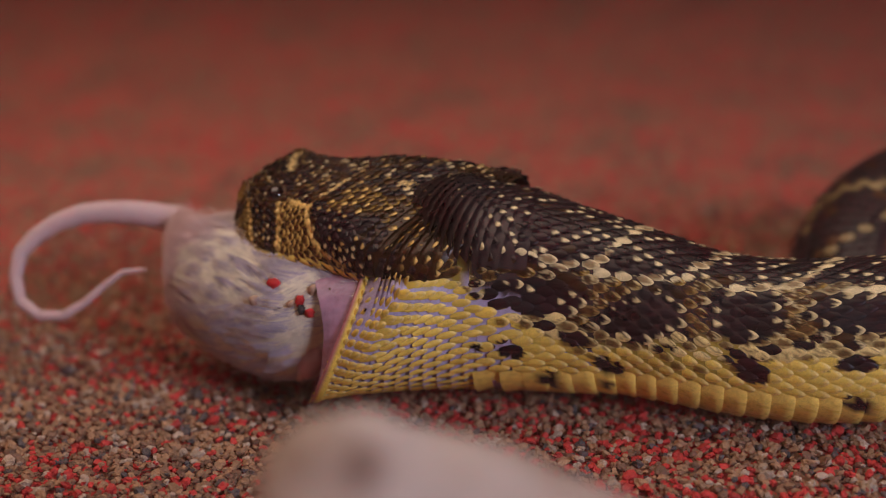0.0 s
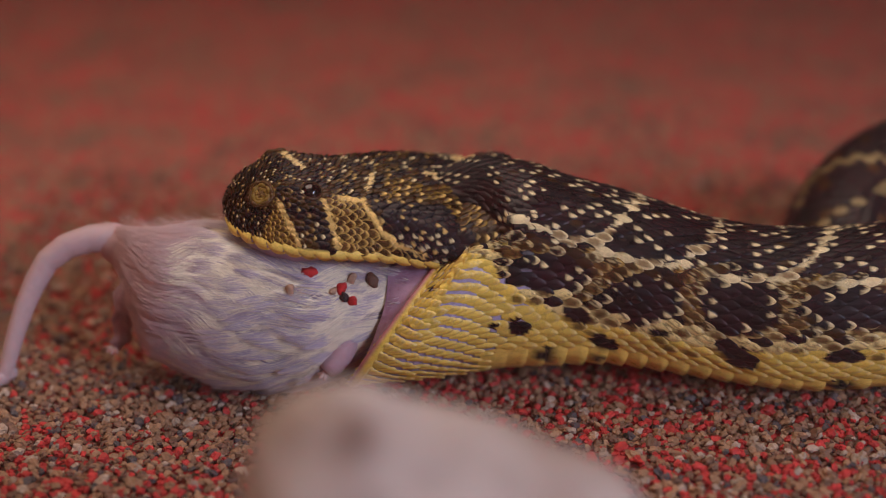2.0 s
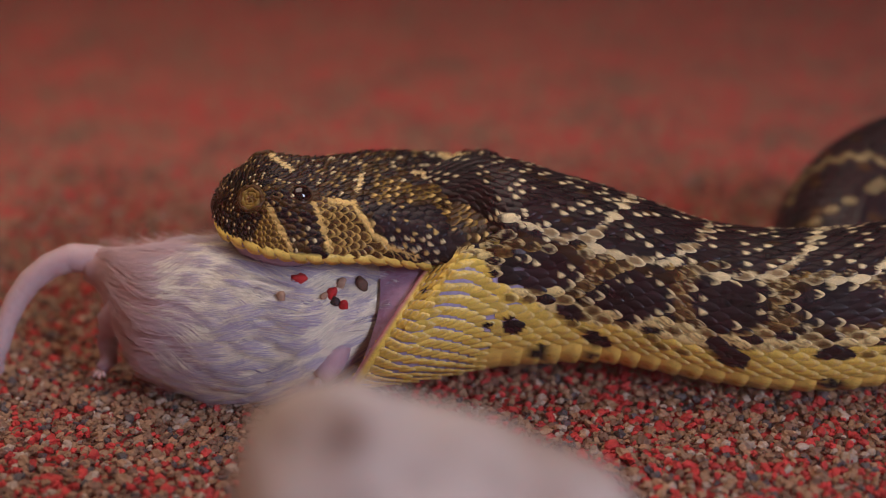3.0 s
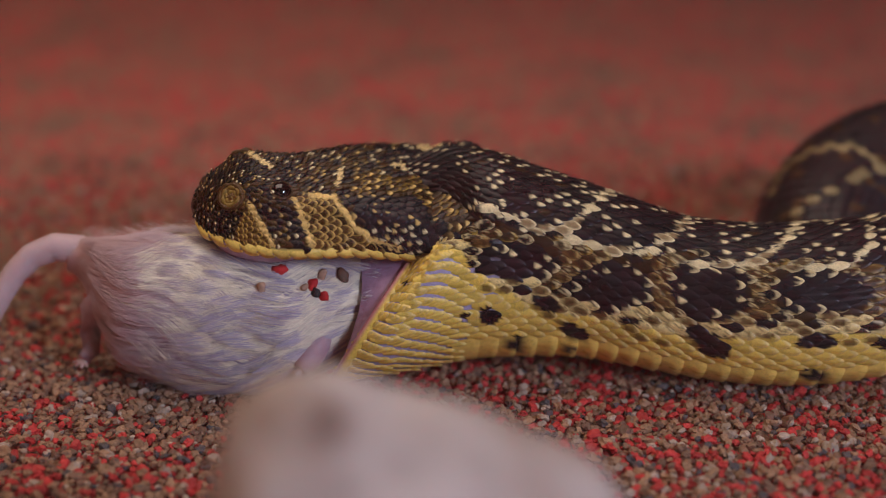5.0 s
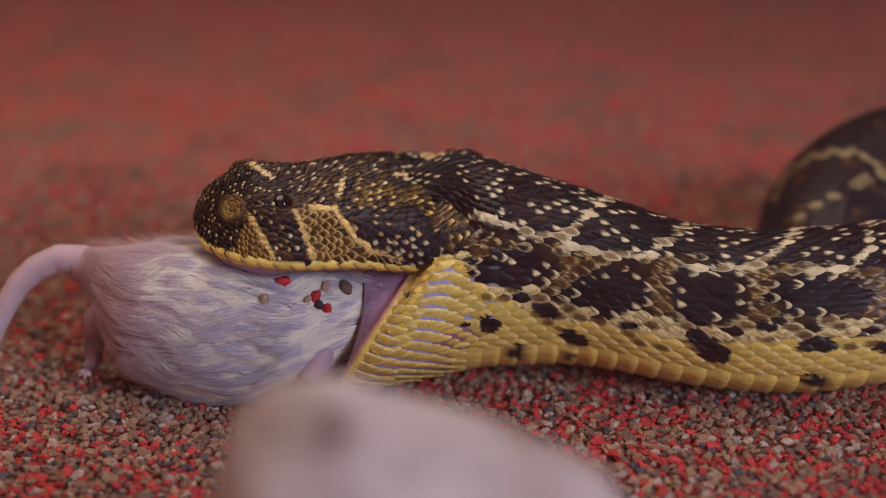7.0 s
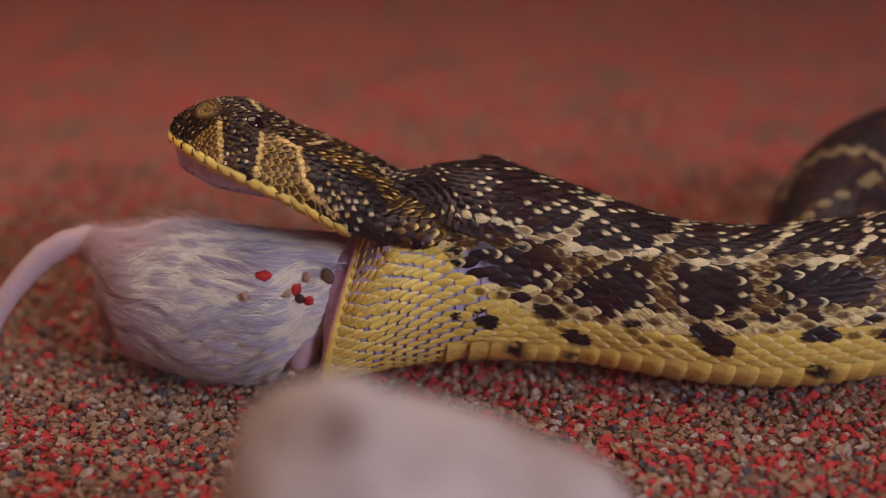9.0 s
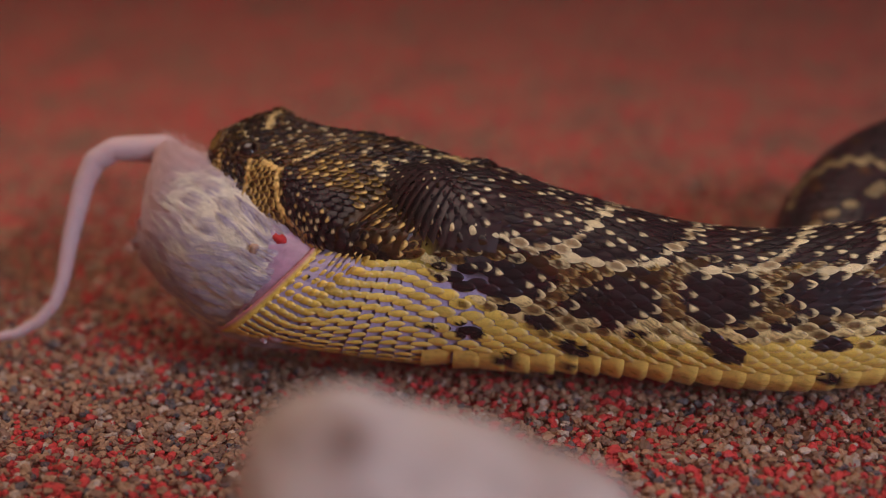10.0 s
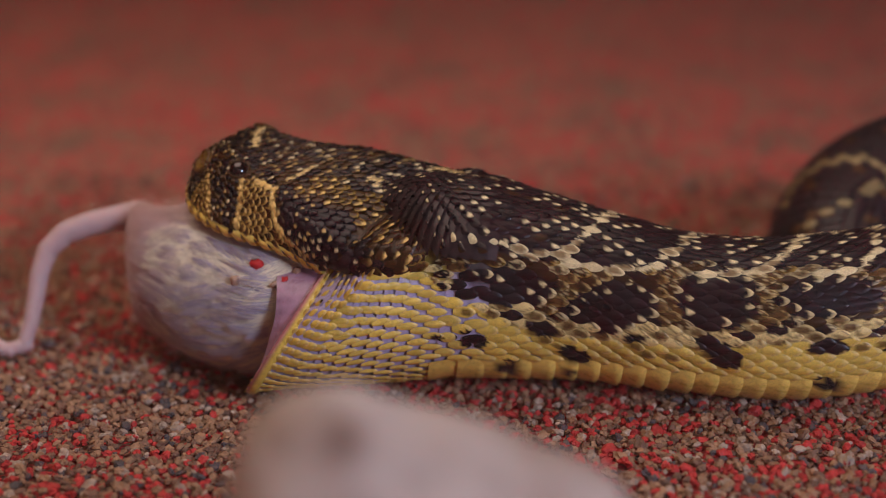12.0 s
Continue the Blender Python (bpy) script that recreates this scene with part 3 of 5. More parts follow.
def snake():
    rng = np.random.default_rng(11)
    body = thing("puff_adder", "black and yellow patterned puff adder swallowing a white mouse", "snake")
    rows = row_stations()
    jobs = [(s, row_pitch(s), i % 2, trunk_point, (32 if s < 1.7 else 48, 300) if s < 4.0 else (-180, 180), "trunk") for i, s in enumerate(rows)]
    jobs += [(s, 0.42, i % 2, nape_point, (-120, 78 if s > 1.6 else 60), "nape") for i, s in enumerate(np.arange(0.8, 4.0, 0.21))]
    for s, step, half, surface, (lo, hi), where in jobs:
        pile = Pile()
        origin = surface(s, np.array([0.0, math.pi])).mean(0)
        throat = where == "trunk" and s < 4.0
        # the skin between and under the scales
        reach = 1.9 if throat else 1.4
        phis = np.linspace(radians(lo), radians(hi), 49)
        ss = s + np.linspace(-0.5, reach, 5) * step
        shrink = np.linspace(0.985, 0.955 if throat else 0.972, 5)
        v = []
        for q, k in zip(ss, shrink):
            ring, mid = surface(q, phis), surface(q, np.array([0.0, math.pi])).mean(0)
            if throat:
                # tucked in where the back of the head lies over it
                hx, hy = elevation(ring)
                k = np.where(phis < radians(110), np.interp(hy - cheek_edge(hx), (-70, -20, 25), (0.70, 0.86, 1)), 1)[:, None] * k
            v.append(mid + (ring - mid) * k)
        v = np.concatenate(v)
        ex, ey = elevation(v)
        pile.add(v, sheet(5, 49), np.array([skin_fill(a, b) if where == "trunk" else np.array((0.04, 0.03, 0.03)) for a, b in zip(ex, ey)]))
        # one row of scales, staggered to its neighbours, wider at the sides of the belly
        single, joined = [], []
        if where == "nape":
            size0, length0 = 0.0026, 0.0048
        else:
            size0 = float(np.interp(s, (0, 2.5, 4, 6, 13), (2.5, 2.6, 2.7, 2.8, 2.9))) / 1000
            length0 = float(np.interp(s, (0, 2.5, 4, 6, 13), (4.0, 4.1, 4.8, 5.7, 6.0))) / 1000
        # columns at even shares of the girth, so that neighbouring rows interlock
        top = 172 if where == "trunk" and s < 3.6 else 143
        ends = radians(max(lo, -62)), radians(min(hi, top))
        fine = np.linspace(*ends, 60)
        girth = lambda q: np.concatenate([[0], np.cumsum(np.linalg.norm(np.diff(surface(q, fine), axis=0), axis=1) / np.interp(np.degrees(fine[1:]), (-60, 60, 110, 150), (0.9, 1.0, 1.1, 1.3)))])
        count = round(girth(2.0 if where == "nape" else 8.0 if s >= 3.6 else 3.0 if s > 1.7 else 1.0)[-1] / size0)
        share = girth(s)
        places = [(float(np.interp((k + half / 2) / count * share[-1], share, fine)), share[-1] / count) for k in range(count)]
        places = [(q, w * float(np.interp(math.degrees(q), (-60, 60, 110, 150), (0.9, 1.0, 1.1, 1.3)))) for q, w in places]
        for phi, wide in places:
            p, al, ac, nn = frame_on(surface, s, phi)
            ex, ey = elevation(p)
            if throat and phi < radians(110):
                mid = surface(s, np.array([0.0, math.pi])).mean(0)
                p = mid + (p - mid) * float(np.interp(ey - cheek_edge(ex), (-70, -20, 25), (0.70, 0.86, 1)))
            if throat:
                # towards the corner of the mouth the scales lie level
                k = float(np.interp(math.degrees(phi), (60, 100, 140), (1.0, 0.75, 0.1)))
                al = al * (1 - k) + (EX - nn * nn[0]) * k
                al /= np.linalg.norm(al)
                ac = np.cross(al, nn)
                if ey < cheek_edge(ex) - (16 if s < 1.7 else 24):
                    continue
            vv = scale_verts(p, al, ac, nn, length0 * rng.uniform(0.92, 1.1), wide * float(np.interp(s, (4, 5, 6.5), (0.62, 0.67, 0.76))),
                             0.00046 + 0.0003 * rng.random(), 0.00026 if ey < 560 and not throat else 0.00036)
            if where == "trunk" and s < 4.6 and 66 < math.degrees(phi) < 140 and SINGLES[0] < 300:
                SINGLES[0] += 1
                single.append(vv)
            else:
                joined.append(vv)
        tones = coloured(joined + single, skin_tones, rng)
        for vv, tt in zip(joined, tones):
            pile.add(vv, SCALE_FACES, tt)
        single = list(zip(single, tones[len(joined):]))
        ob = part("scale_row" if where == "trunk" else "nape_row", pile.mesh("scale_row", SCALE_SKIN, origin), body, origin)
        ob["kind"] = "stuff"
        for vv, tt in single:
            part("scale", mesh_of("scale", vv - origin, SCALE_FACES, SCALE_SKIN, tt), ob)
        BANDS.append((ob, origin, s if where == "trunk" else 4.6, 0.0 if where == "trunk" else float(np.interp(s, (0.9, 2, 3, 4), (1.0, 0.68, 0.34, 0.06)))))
        if where == "nape":
            continue
        # one broad belly plate to each row
        if s > 3.3 and half == 0:
            g = np.linspace(radians(138), radians(222), 15)
            v, t = [], []
            ex, ey = elevation(trunk_point(s, radians(152)))
            spot = float(inside(ex, ey + 4, SPOTS)) < 1
            col = YELLOW * rng.uniform(0.95, 1.15) + 0.04
            for a, h in zip((-0.62, -0.2, 0.25, 0.55, 0.62), (0.1, 0.55, 0.95, 1.1, 0.3)):
                for q in g:
                    p, al, ac, nn = frame_on(trunk_point, s + a * step * 1.2, q)
                    edge = min(1.0, (q - g[0]) / 0.12 + 0.05)
                    v.append(p + nn * float(np.interp(s, (3.3, 5.0), (0.0001, 0.0008))) * h * edge)
                    t.append(col * (1 if a < 0.5 else 1.1))
            px, py = elevation(np.array(v))
            t = laid(np.array(t), inside(px, py, SPOTS) < 1, BLACK)
            q = Pile()
            q.add(v, sheet(5, 15), t)
            plate = part("belly_plate", q.mesh("belly_plate", SCALE_SKIN, origin), body, origin, "yellow belly plate with a black spot" if spot else "yellow belly plate")
            BANDS.append((plate, origin, s))
    # rim of the lower lip and the moist lining of the mouth
    phis = np.linspace(radians(-172), radians(184), 90)
    rim = trunk_point(0.02, phis)
    mid = rim.mean(0)
    rim_n = (rim - mid) / np.linalg.norm(rim - mid, axis=1)[:, None]
    v, t = [], []
    for a in np.linspace(0, 2 * math.pi, 9)[:-1]:
        v.append(rim + rim_n * 0.0007 * math.sin(a) + np.array((-1.0, 0, 0.45)) * 0.0011 * math.cos(a))
        t.append(np.broadcast_to(YELLOW * 0.9 if math.sin(a) > -0.1 and math.cos(a) < 0.5 else np.array((0.55, 0.22, 0.24)), rim.shape))
    v, t = np.stack(v, 1).reshape(-1, 3), np.stack(t, 1).reshape(-1, 3)
    q = Pile()
    q.add(v, sheet(90, 8, True), t)
    BANDS.append((part("lower_lip", q.mesh("lower_lip", SCALE_SKIN, mid), body, mid, "yellow lower lip with a pink inner edge"), mid, 0.0))
    v = []
    for j, k in enumerate(np.linspace(0, 1, 7)):
        pull = np.array((-1.0, 0, 0.1)) * (0.0012 + 0.0108 * np.abs(np.cos(phis / 2))[:, None] ** 4) * k
        fold = rim_n * 0.00018 * np.sin(phis * 60 + k * 2)[:, None] * k
        v.append(rim - rim_n * 0.0034 * k + pull + fold)
    q = Pile()
    q.add(np.concatenate(v), sheet(7, 90), np.array((0.44, 0.27, 0.39)))
    v = []
    for k in np.linspace(0, 1, 6):
        v.append(rim - rim_n * 0.0016 + np.array((1.0, 0, 0.2)) * 0.03 * k - (rim - mid) * 0.3 * k)
    q.add(np.concatenate(v), sheet(6, 90), np.array((0.45, 0.20, 0.24)))
    BANDS.append((part("mouth_lining", q.mesh("mouth_lining", MEMBRANE, mid), body, mid, "moist lavender lining of the mouth"), mid, 0.0))
    return body


# head stations: x, far top y, lip y, depth of the axis, half width (mm)
HEAD = np.array(((334, 352, 374, 7.0, 2.0), (342, 334, 390, 7.3, 4.5), (356, 316, 408, 7.8, 6.4), (380, 296, 424, 8.3, 8.0),
                 (405, 279, 434, 8.7, 9.0), (432, 271, 442, 9.0, 9.8), (470, 272, 449, 8.8, 10.4), (510, 271, 452, 7.5, 11.4),
                 (560, 261, 452, 5.0, 13.0), (610, 251, 450, 2.6, 14.8), (660, 247, 452, 0.5, 16.2), (710, 247, 456, -1.5, 17.2),
                 (745, 250, 455, -2.8, 18.0), (775, 261, 449, -3.4, 18.4), (800, 278, 446, -3.9, 18.4), (822, 300, 438, -4.3, 17.6), (838, 322, 424, -4.7, 15.8)), float)
Q_KEYS = ((0, 0, 1.0), (0.15, 0.36, 0.985), (0.3, 0.69, 0.93), (0.44, 0.91, 0.77), (0.6, 1.0, 0.50), (0.8, 1.02, 0.24), (0.92, 1.0, 0.09), (1.0, 0.95, 0.0))
LEAN = 0.17
SKULL_AT = at(700, 380, 0)


def head_point(x, q):
    """A point of the head's skin: q 0 on the crown, 1 on the front lip, negative on the far side."""
    x, q = np.broadcast_arrays(np.asarray(x, float), np.asarray(q, float))
    k = smooth_curve(HEAD, x)
    g = smooth_curve(Q_KEYS, np.abs(q))
    wide = k[..., 3] * 1.12
    # the lips flare beside the snout
    flare = np.interp(x, (340, 420, 540, 660), (0.10, 0.32, 0.28, 0.0))
    y0 = k[..., 1] - 0.95 * (1 + flare) * wide * (2.68 + 7.37 * LEAN)
    tall = np.maximum((y0 - (2.28 + 6.3 * LEAN) * wide - k[..., 0]) / 6.9, wide * 0.4)
    out = g[..., 0] * (1 + flare * ease(0.45, 1.0, np.abs(q)))
    return at(x, y0, k[..., 2]) + np.array((0, -1.0, -LEAN)) * (np.sign(q) * wide * out / 1000)[..., None] + np.array((0, 0, 1.0)) * (tall * g[..., 1] / 1000)[..., None]


def head(body):
    rng = np.random.default_rng(5)
    pile = Pile()
    xs = np.concatenate([np.linspace(334, 400, 12), np.linspace(410, 728, 33)])
    qs = np.linspace(-1, 1, 41)
    v = np.stack([head_point(x, qs) * 1.0 for x in xs])
    mid = v.mean(1, keepdims=True)
    pile.add((mid + (v - mid) * 0.985).reshape(-1, 3), sheet(len(xs), 41), BROWN * 0.5)
    x, row, scales, hind = 344.0, 0, [], []
    while x < 832:
        drawn = []
        step = float(np.interp(x, (344, 420, 500, 540, 620, 760, 860), (6.5, 7, 8.5, 10.5, 12, 13, 13)))
        across = step * 1.36 * G
        run = np.linalg.norm(head_point(x, 0.51) - head_point(x, 0.49)) / 0.02
        q = -0.9 + (row % 2) * 0.5 * across / run
        while q < 0.905:
            p, al, ac, nn = frame_on(head_point, x + step * rng.normal(0, 0.16), q + across / run * rng.normal(0, 0.09))
            if np.dot(nn, p - (head_point(x, 0.99) + head_point(x, -0.99)) / 2 - np.array((0, 0, 0.004))) < 0:
                nn = -nn
            ex, ey = elevation(p)
            if q < 0 or math.hypot(float(ex) - 490, float(ey) - 342) > 19:
                drawn.append(scale_verts(p, al, ac, nn, step * 2.35 * G * rng.uniform(0.9, 1.12), across * 1.1 * rng.uniform(0.9, 1.1),
                                          0.00048 + 0.0006 * rng.random(), 0.00028 if x > 520 else 0.00034))
            run = np.linalg.norm(head_point(x, q + 0.01) - head_point(x, q - 0.01)) / 0.02
            q += across / run
        if x < 715:
            scales += drawn
        else:
            hind.append((x, step, drawn))
        x += step
        row += 1
    for vv, tt in zip(scales, coloured(scales, head_tones, rng)):
        pile.add(vv, SCALE_FACES, tt)
    skull = part("head", pile.mesh("head", SCALE_SKIN, SKULL_AT), body, SKULL_AT, "broad black head with yellow and brown bars")
    skull["kind"] = "stuff"
    for x, step, drawn in hind:
        q = Pile()
        v = np.stack([head_point(min(a, 838.0), qs) for a in np.linspace(x - 8, x + step * 2.4, 4)])
        mid = v.mean(1, keepdims=True)
        origin = v.mean((0, 1))
        q.add((mid + (v - mid) * np.array((0.985, 0.98, 0.972, 0.955))[:, None, None]).reshape(-1, 3), sheet(4, 41), BROWN * 0.4)
        for vv, tt in zip(drawn, coloured(drawn, head_tones, rng)):
            q.add(vv, SCALE_FACES, tt)
        ob = part("temple_row", q.mesh("temple_row", SCALE_SKIN, origin), body, origin)
        ob["kind"] = "stuff"
        BANDS.append((ob, origin, 4.6, float(np.interp(x, (715, 760, 838), (1.0, 0.82, 0.5)))))
    # lip scales along both edges of the upper jaw
    for side in (1, -1):
        xs = np.arange(352, 742, 27.0)
        for a, b in zip(xs, xs[1:]):
            v = []
            for q, h in ((0.885, 0.1), (0.915, 0.75), (0.955, 1.0), (1.0, 0.9), (1.015, 0.2)):
                for u in np.linspace(0.0, 1.06, 5):
                    p, al, ac, nn = frame_on(head_point, a + (b - a) * (u + (q - 0.95) * 2.2), side * min(q, 0.999))
                    if np.dot(nn, p - (head_point(a, 0.99) + head_point(a, -0.99)) / 2 - np.array((0, 0, 0.004))) < 0:
                        nn = -nn
                    rise = 0.0011 * h * (0.45 + 0.55 * min(u, 1.0) ** 0.6)
                    v.append(p + nn * rise + (EV * (-0.0002 - 0.0005 * math.sin(math.pi * min(u, 1.0))) if q > 0.99 else 0))
            dark = (478 < a < 535 and side == 1 and a > 470)
            col = YELLOW * rng.uniform(0.95, 1.2) + 0.04
            t = np.array([BLACK * 2 if dark and r == 0 else col for r in range(5) for _ in range(5)])
            q = Pile()
            q.add(v, sheet(5, 5), t)
            part("lip_scale", q.mesh("lip_scale", SCALE_SKIN, SKULL_AT), skull, None, "yellow lip scale")
    # roof of the mouth
    xs = np.linspace(338, 745, 30)
    v = []
    for x in xs:
        near, far = head_point(x, 0.995), head_point(x, -0.995)
        for u in np.linspace(-1, 1, 15):
            hollow = (1 - u * u) * 2.0 - 6.5 * math.exp(-((abs(u) - 0.74) / 0.17) ** 2) * min(1.0, (x - 338) / 60) * float(np.interp(x, (480, 640), (1, 0.3)))
            v.append((near + far) / 2 + (near - far) / 2 * u * 0.96 + np.array((0, 0, 0.001)) * hollow)
    q = Pile()
    q.add(v, sheet(30, 15), np.array((0.58, 0.42, 0.58)))
    part("mouth_roof", q.mesh("mouth_roof", MEMBRANE, SKULL_AT), skull, None, "moist lavender roof of the mouth")
    def spot_on(x, y):
        """Station and girth of the head's front side that lie at (x, y) in side view."""
        gx, gq = np.meshgrid(np.linspace(x - 5, x + 40, 91), np.linspace(0.2, 0.95, 151))
        ex, ey = elevation(head_point(gx, gq))
        i = np.argmin(np.hypot(ex - x, ey - y))
        return float(gx.ravel()[i]), float(gq.ravel()[i])
    EYE_X, EYE_Q = spot_on(490.0, 343.0)
    NOSE_X, NOSE_Q = spot_on(402.0, 355.0)
    for side in (1, -1):
        p, al, ac, nn = frame_on(head_point, EYE_X, EYE_Q if side > 0 else -0.66)
        if side < 0:
            nn = -nn if np.dot(nn, -ED) < 0 else nn
        elif np.dot(nn, ED) < 0:
            nn = -nn
        v, f = blob(4, 1, 0.0, (0.0024,) * 3)
        me = mesh_of("eye", v, f, EYE_GLOSS)
        part("eye", me, skull, p - nn * 0.0008 - SKULL_AT, "glossy dark eye")
        ring = [p + (al * math.cos(a) + ac * math.sin(a)) * (0.0024 if k == 0 else 0.0027) + nn * (0.0005 if k == 0 else 0.0000)
                for k in (0, 1) for a in np.linspace(0, 2 * math.pi, 24, endpoint=False)]
        lid = [p + (al * math.cos(a) + ac * math.sin(a)) * 0.0022 + nn * 0.0003 for a in np.linspace(0, 2 * math.pi, 24, endpoint=False)]
        q = Pile()
        q.add(lid + ring, sheet(3, 24, True), BROWN * 0.7)
        part("eyelid", q.mesh("eyelid", SCALE_SKIN, SKULL_AT), skull, None, "brown ring of small scales round the eye")
        p, al, ac, nn = frame_on(head_point, NOSE_X, side * NOSE_Q)
        if np.dot(nn, ED * side) < 0:
            nn = -nn
        q = Pile()
        for r, h, w, c in ((0.0027, 0.0002, 0.0005, BROWN * 1.1), (0.0020, 0.0002, 0.0005, OCHRE * 0.55), (0.0012, 0.0000, 0.0005, OCHRE * 0.75), (0.0005, -0.0002, 0.0006, BROWN * 2.4)):
            turn = np.linspace(0, 2 * math.pi, 26)
            uneven = [1 + 0.10 * noise.noise(Vector((math.cos(a) * 1.6, math.sin(a) * 1.6, r * 4000))) for a in turn]
            loop = [p + (al * math.cos(a) + ac * math.sin(a)) * r * e + nn * h for a, e in zip(turn, uneven)]
            q.add(*tube_along(loop, [w * (0.7 + 0.6 * abs(math.sin(3 * a + r * 3000))) for a in turn], 7, c))
        part("nostril", q.mesh("nostril", SCALE_SKIN, SKULL_AT), skull, None, "brown ringed nostril")
    return skull


LOOP_BARS = (((1362, 345), (1372, 310), (1405, 285), (1440, 268), (1500, 262)), ((1398, 382), (1440, 352), (1500, 328), (1530, 300)),
             ((1520, 272), (1545, 288), (1580, 318)))


def coil(body):
    """The hind part of the trunk, lying in a loop behind."""
    rng = np.random.default_rng(8)
    keys = ((0, 1800, 310, -66), (1, 1650, 318, -66), (2, 1545, 345, -66), (3, 1482, 415, -60), (4, 1500, 510, -52), (5, 1600, 560, -44), (6, 1800, 560, -40))
    ss = np.linspace(0, 6, 61)
    k = smooth_curve(keys, ss)
    axis = at(k[:, 0], k[:, 1], k[:, 2])
    tan = np.gradient(axis, axis=0)
    tan /= np.linalg.norm(tan, axis=1)[:, None]
    out = np.cross(tan, np.array((0, 0, 1.0)))
    out /= np.linalg.norm(out, axis=1)[:, None]
    upw = np.cross(out, tan)
    r = 0.0220
    pile = Pile()
    ph = np.linspace(0, 2 * math.pi, 33)[:-1]
    ring = lambda i, rr: axis[i] + rr * (np.cos(ph)[:, None] * upw[i] + np.sin(ph)[:, None] * out[i])
    pile.add(np.concatenate([ring(i, r * 0.985) for i in range(61)]), sheet(61, 32, True), (0.03, 0.024, 0.022))
    for i in range(60):
        for j in range(36):
            a = (j + 0.5 * (i % 2)) / 36 * 2 * math.pi
            nn = math.cos(a) * upw[i] + math.sin(a) * out[i]
            ac = -math.sin(a) * upw[i] + math.cos(a) * out[i]
            px, py = (float(q) for q in elevation(axis[i] + nn * r))
            deg = (math.degrees(a) + 180) % 360 - 180
            if abs(deg) > 125:
                base = YELLOW
            elif float(near_lines(px, py, *LOOP_BARS)) < 3.5 + 4 * rng.random():
                base = (CREAM * 0.25 + OCHRE * 0.25) * rng.uniform(0.7, 1.2)
            else:
                base = BLACK * 1.3 if rng.random() < 0.9 else BROWN * 0.9
            step = np.linalg.norm(axis[min(i + 1, 60)] - axis[max(i - 1, 0)]) / 2
            pile.add(scale_verts(axis[i] + nn * r, tan[i], ac, nn, step * 1.7, r * 2 * math.pi / 36 * 1.02, 0.0004, 0.0003), SCALE_FACES, base)
    ob = part("hind_trunk", pile.mesh("hind_trunk", SCALE_SKIN), body, None, "dark hind trunk with cream bars, looped on the gravel")
    ob["kind"] = "stuff"


# ---- the mouse ----
MOUSE_AT = at(600, 560, 0)
# x, top y, bottom y, depth, half depth (mm)
MOUSE = np.array(((112, 430, 484, -4, 3.3), (130, 429, 496, -3.5, 4.3), (146, 429, 514, -3, 5.9), (160, 430, 542, -2, 8), (178, 430, 585, 0, 10.5), (200, 429, 622, 1, 12.5), (230, 426, 654, 2, 14.8),
                  (280, 420, 677, 2, 16.8), (330, 416, 692, 2, 17.8), (390, 420, 699, 2, 18.2), (450, 430, 696, 2, 18), (510, 438, 682, 2, 17), (570, 446, 656, 0.5, 15.2),
                  (640, 455, 618, -0.8, 12.6), (685, 462, 600, -1.8, 10.4), (705, 490, 570, -3.5, 5.5)), float)


def mouse_point(x, phi):
    x, phi = np.broadcast_arrays(np.asarray(x, float), np.asarray(phi, float))
    k = smooth_curve(MOUSE, x)
    c = np.cos(phi)
    return at(x, (k[..., 0] + k[..., 1]) / 2 - (k[..., 1] - k[..., 0]) / 2 * c, k[..., 2] + k[..., 3] * np.sin(phi))


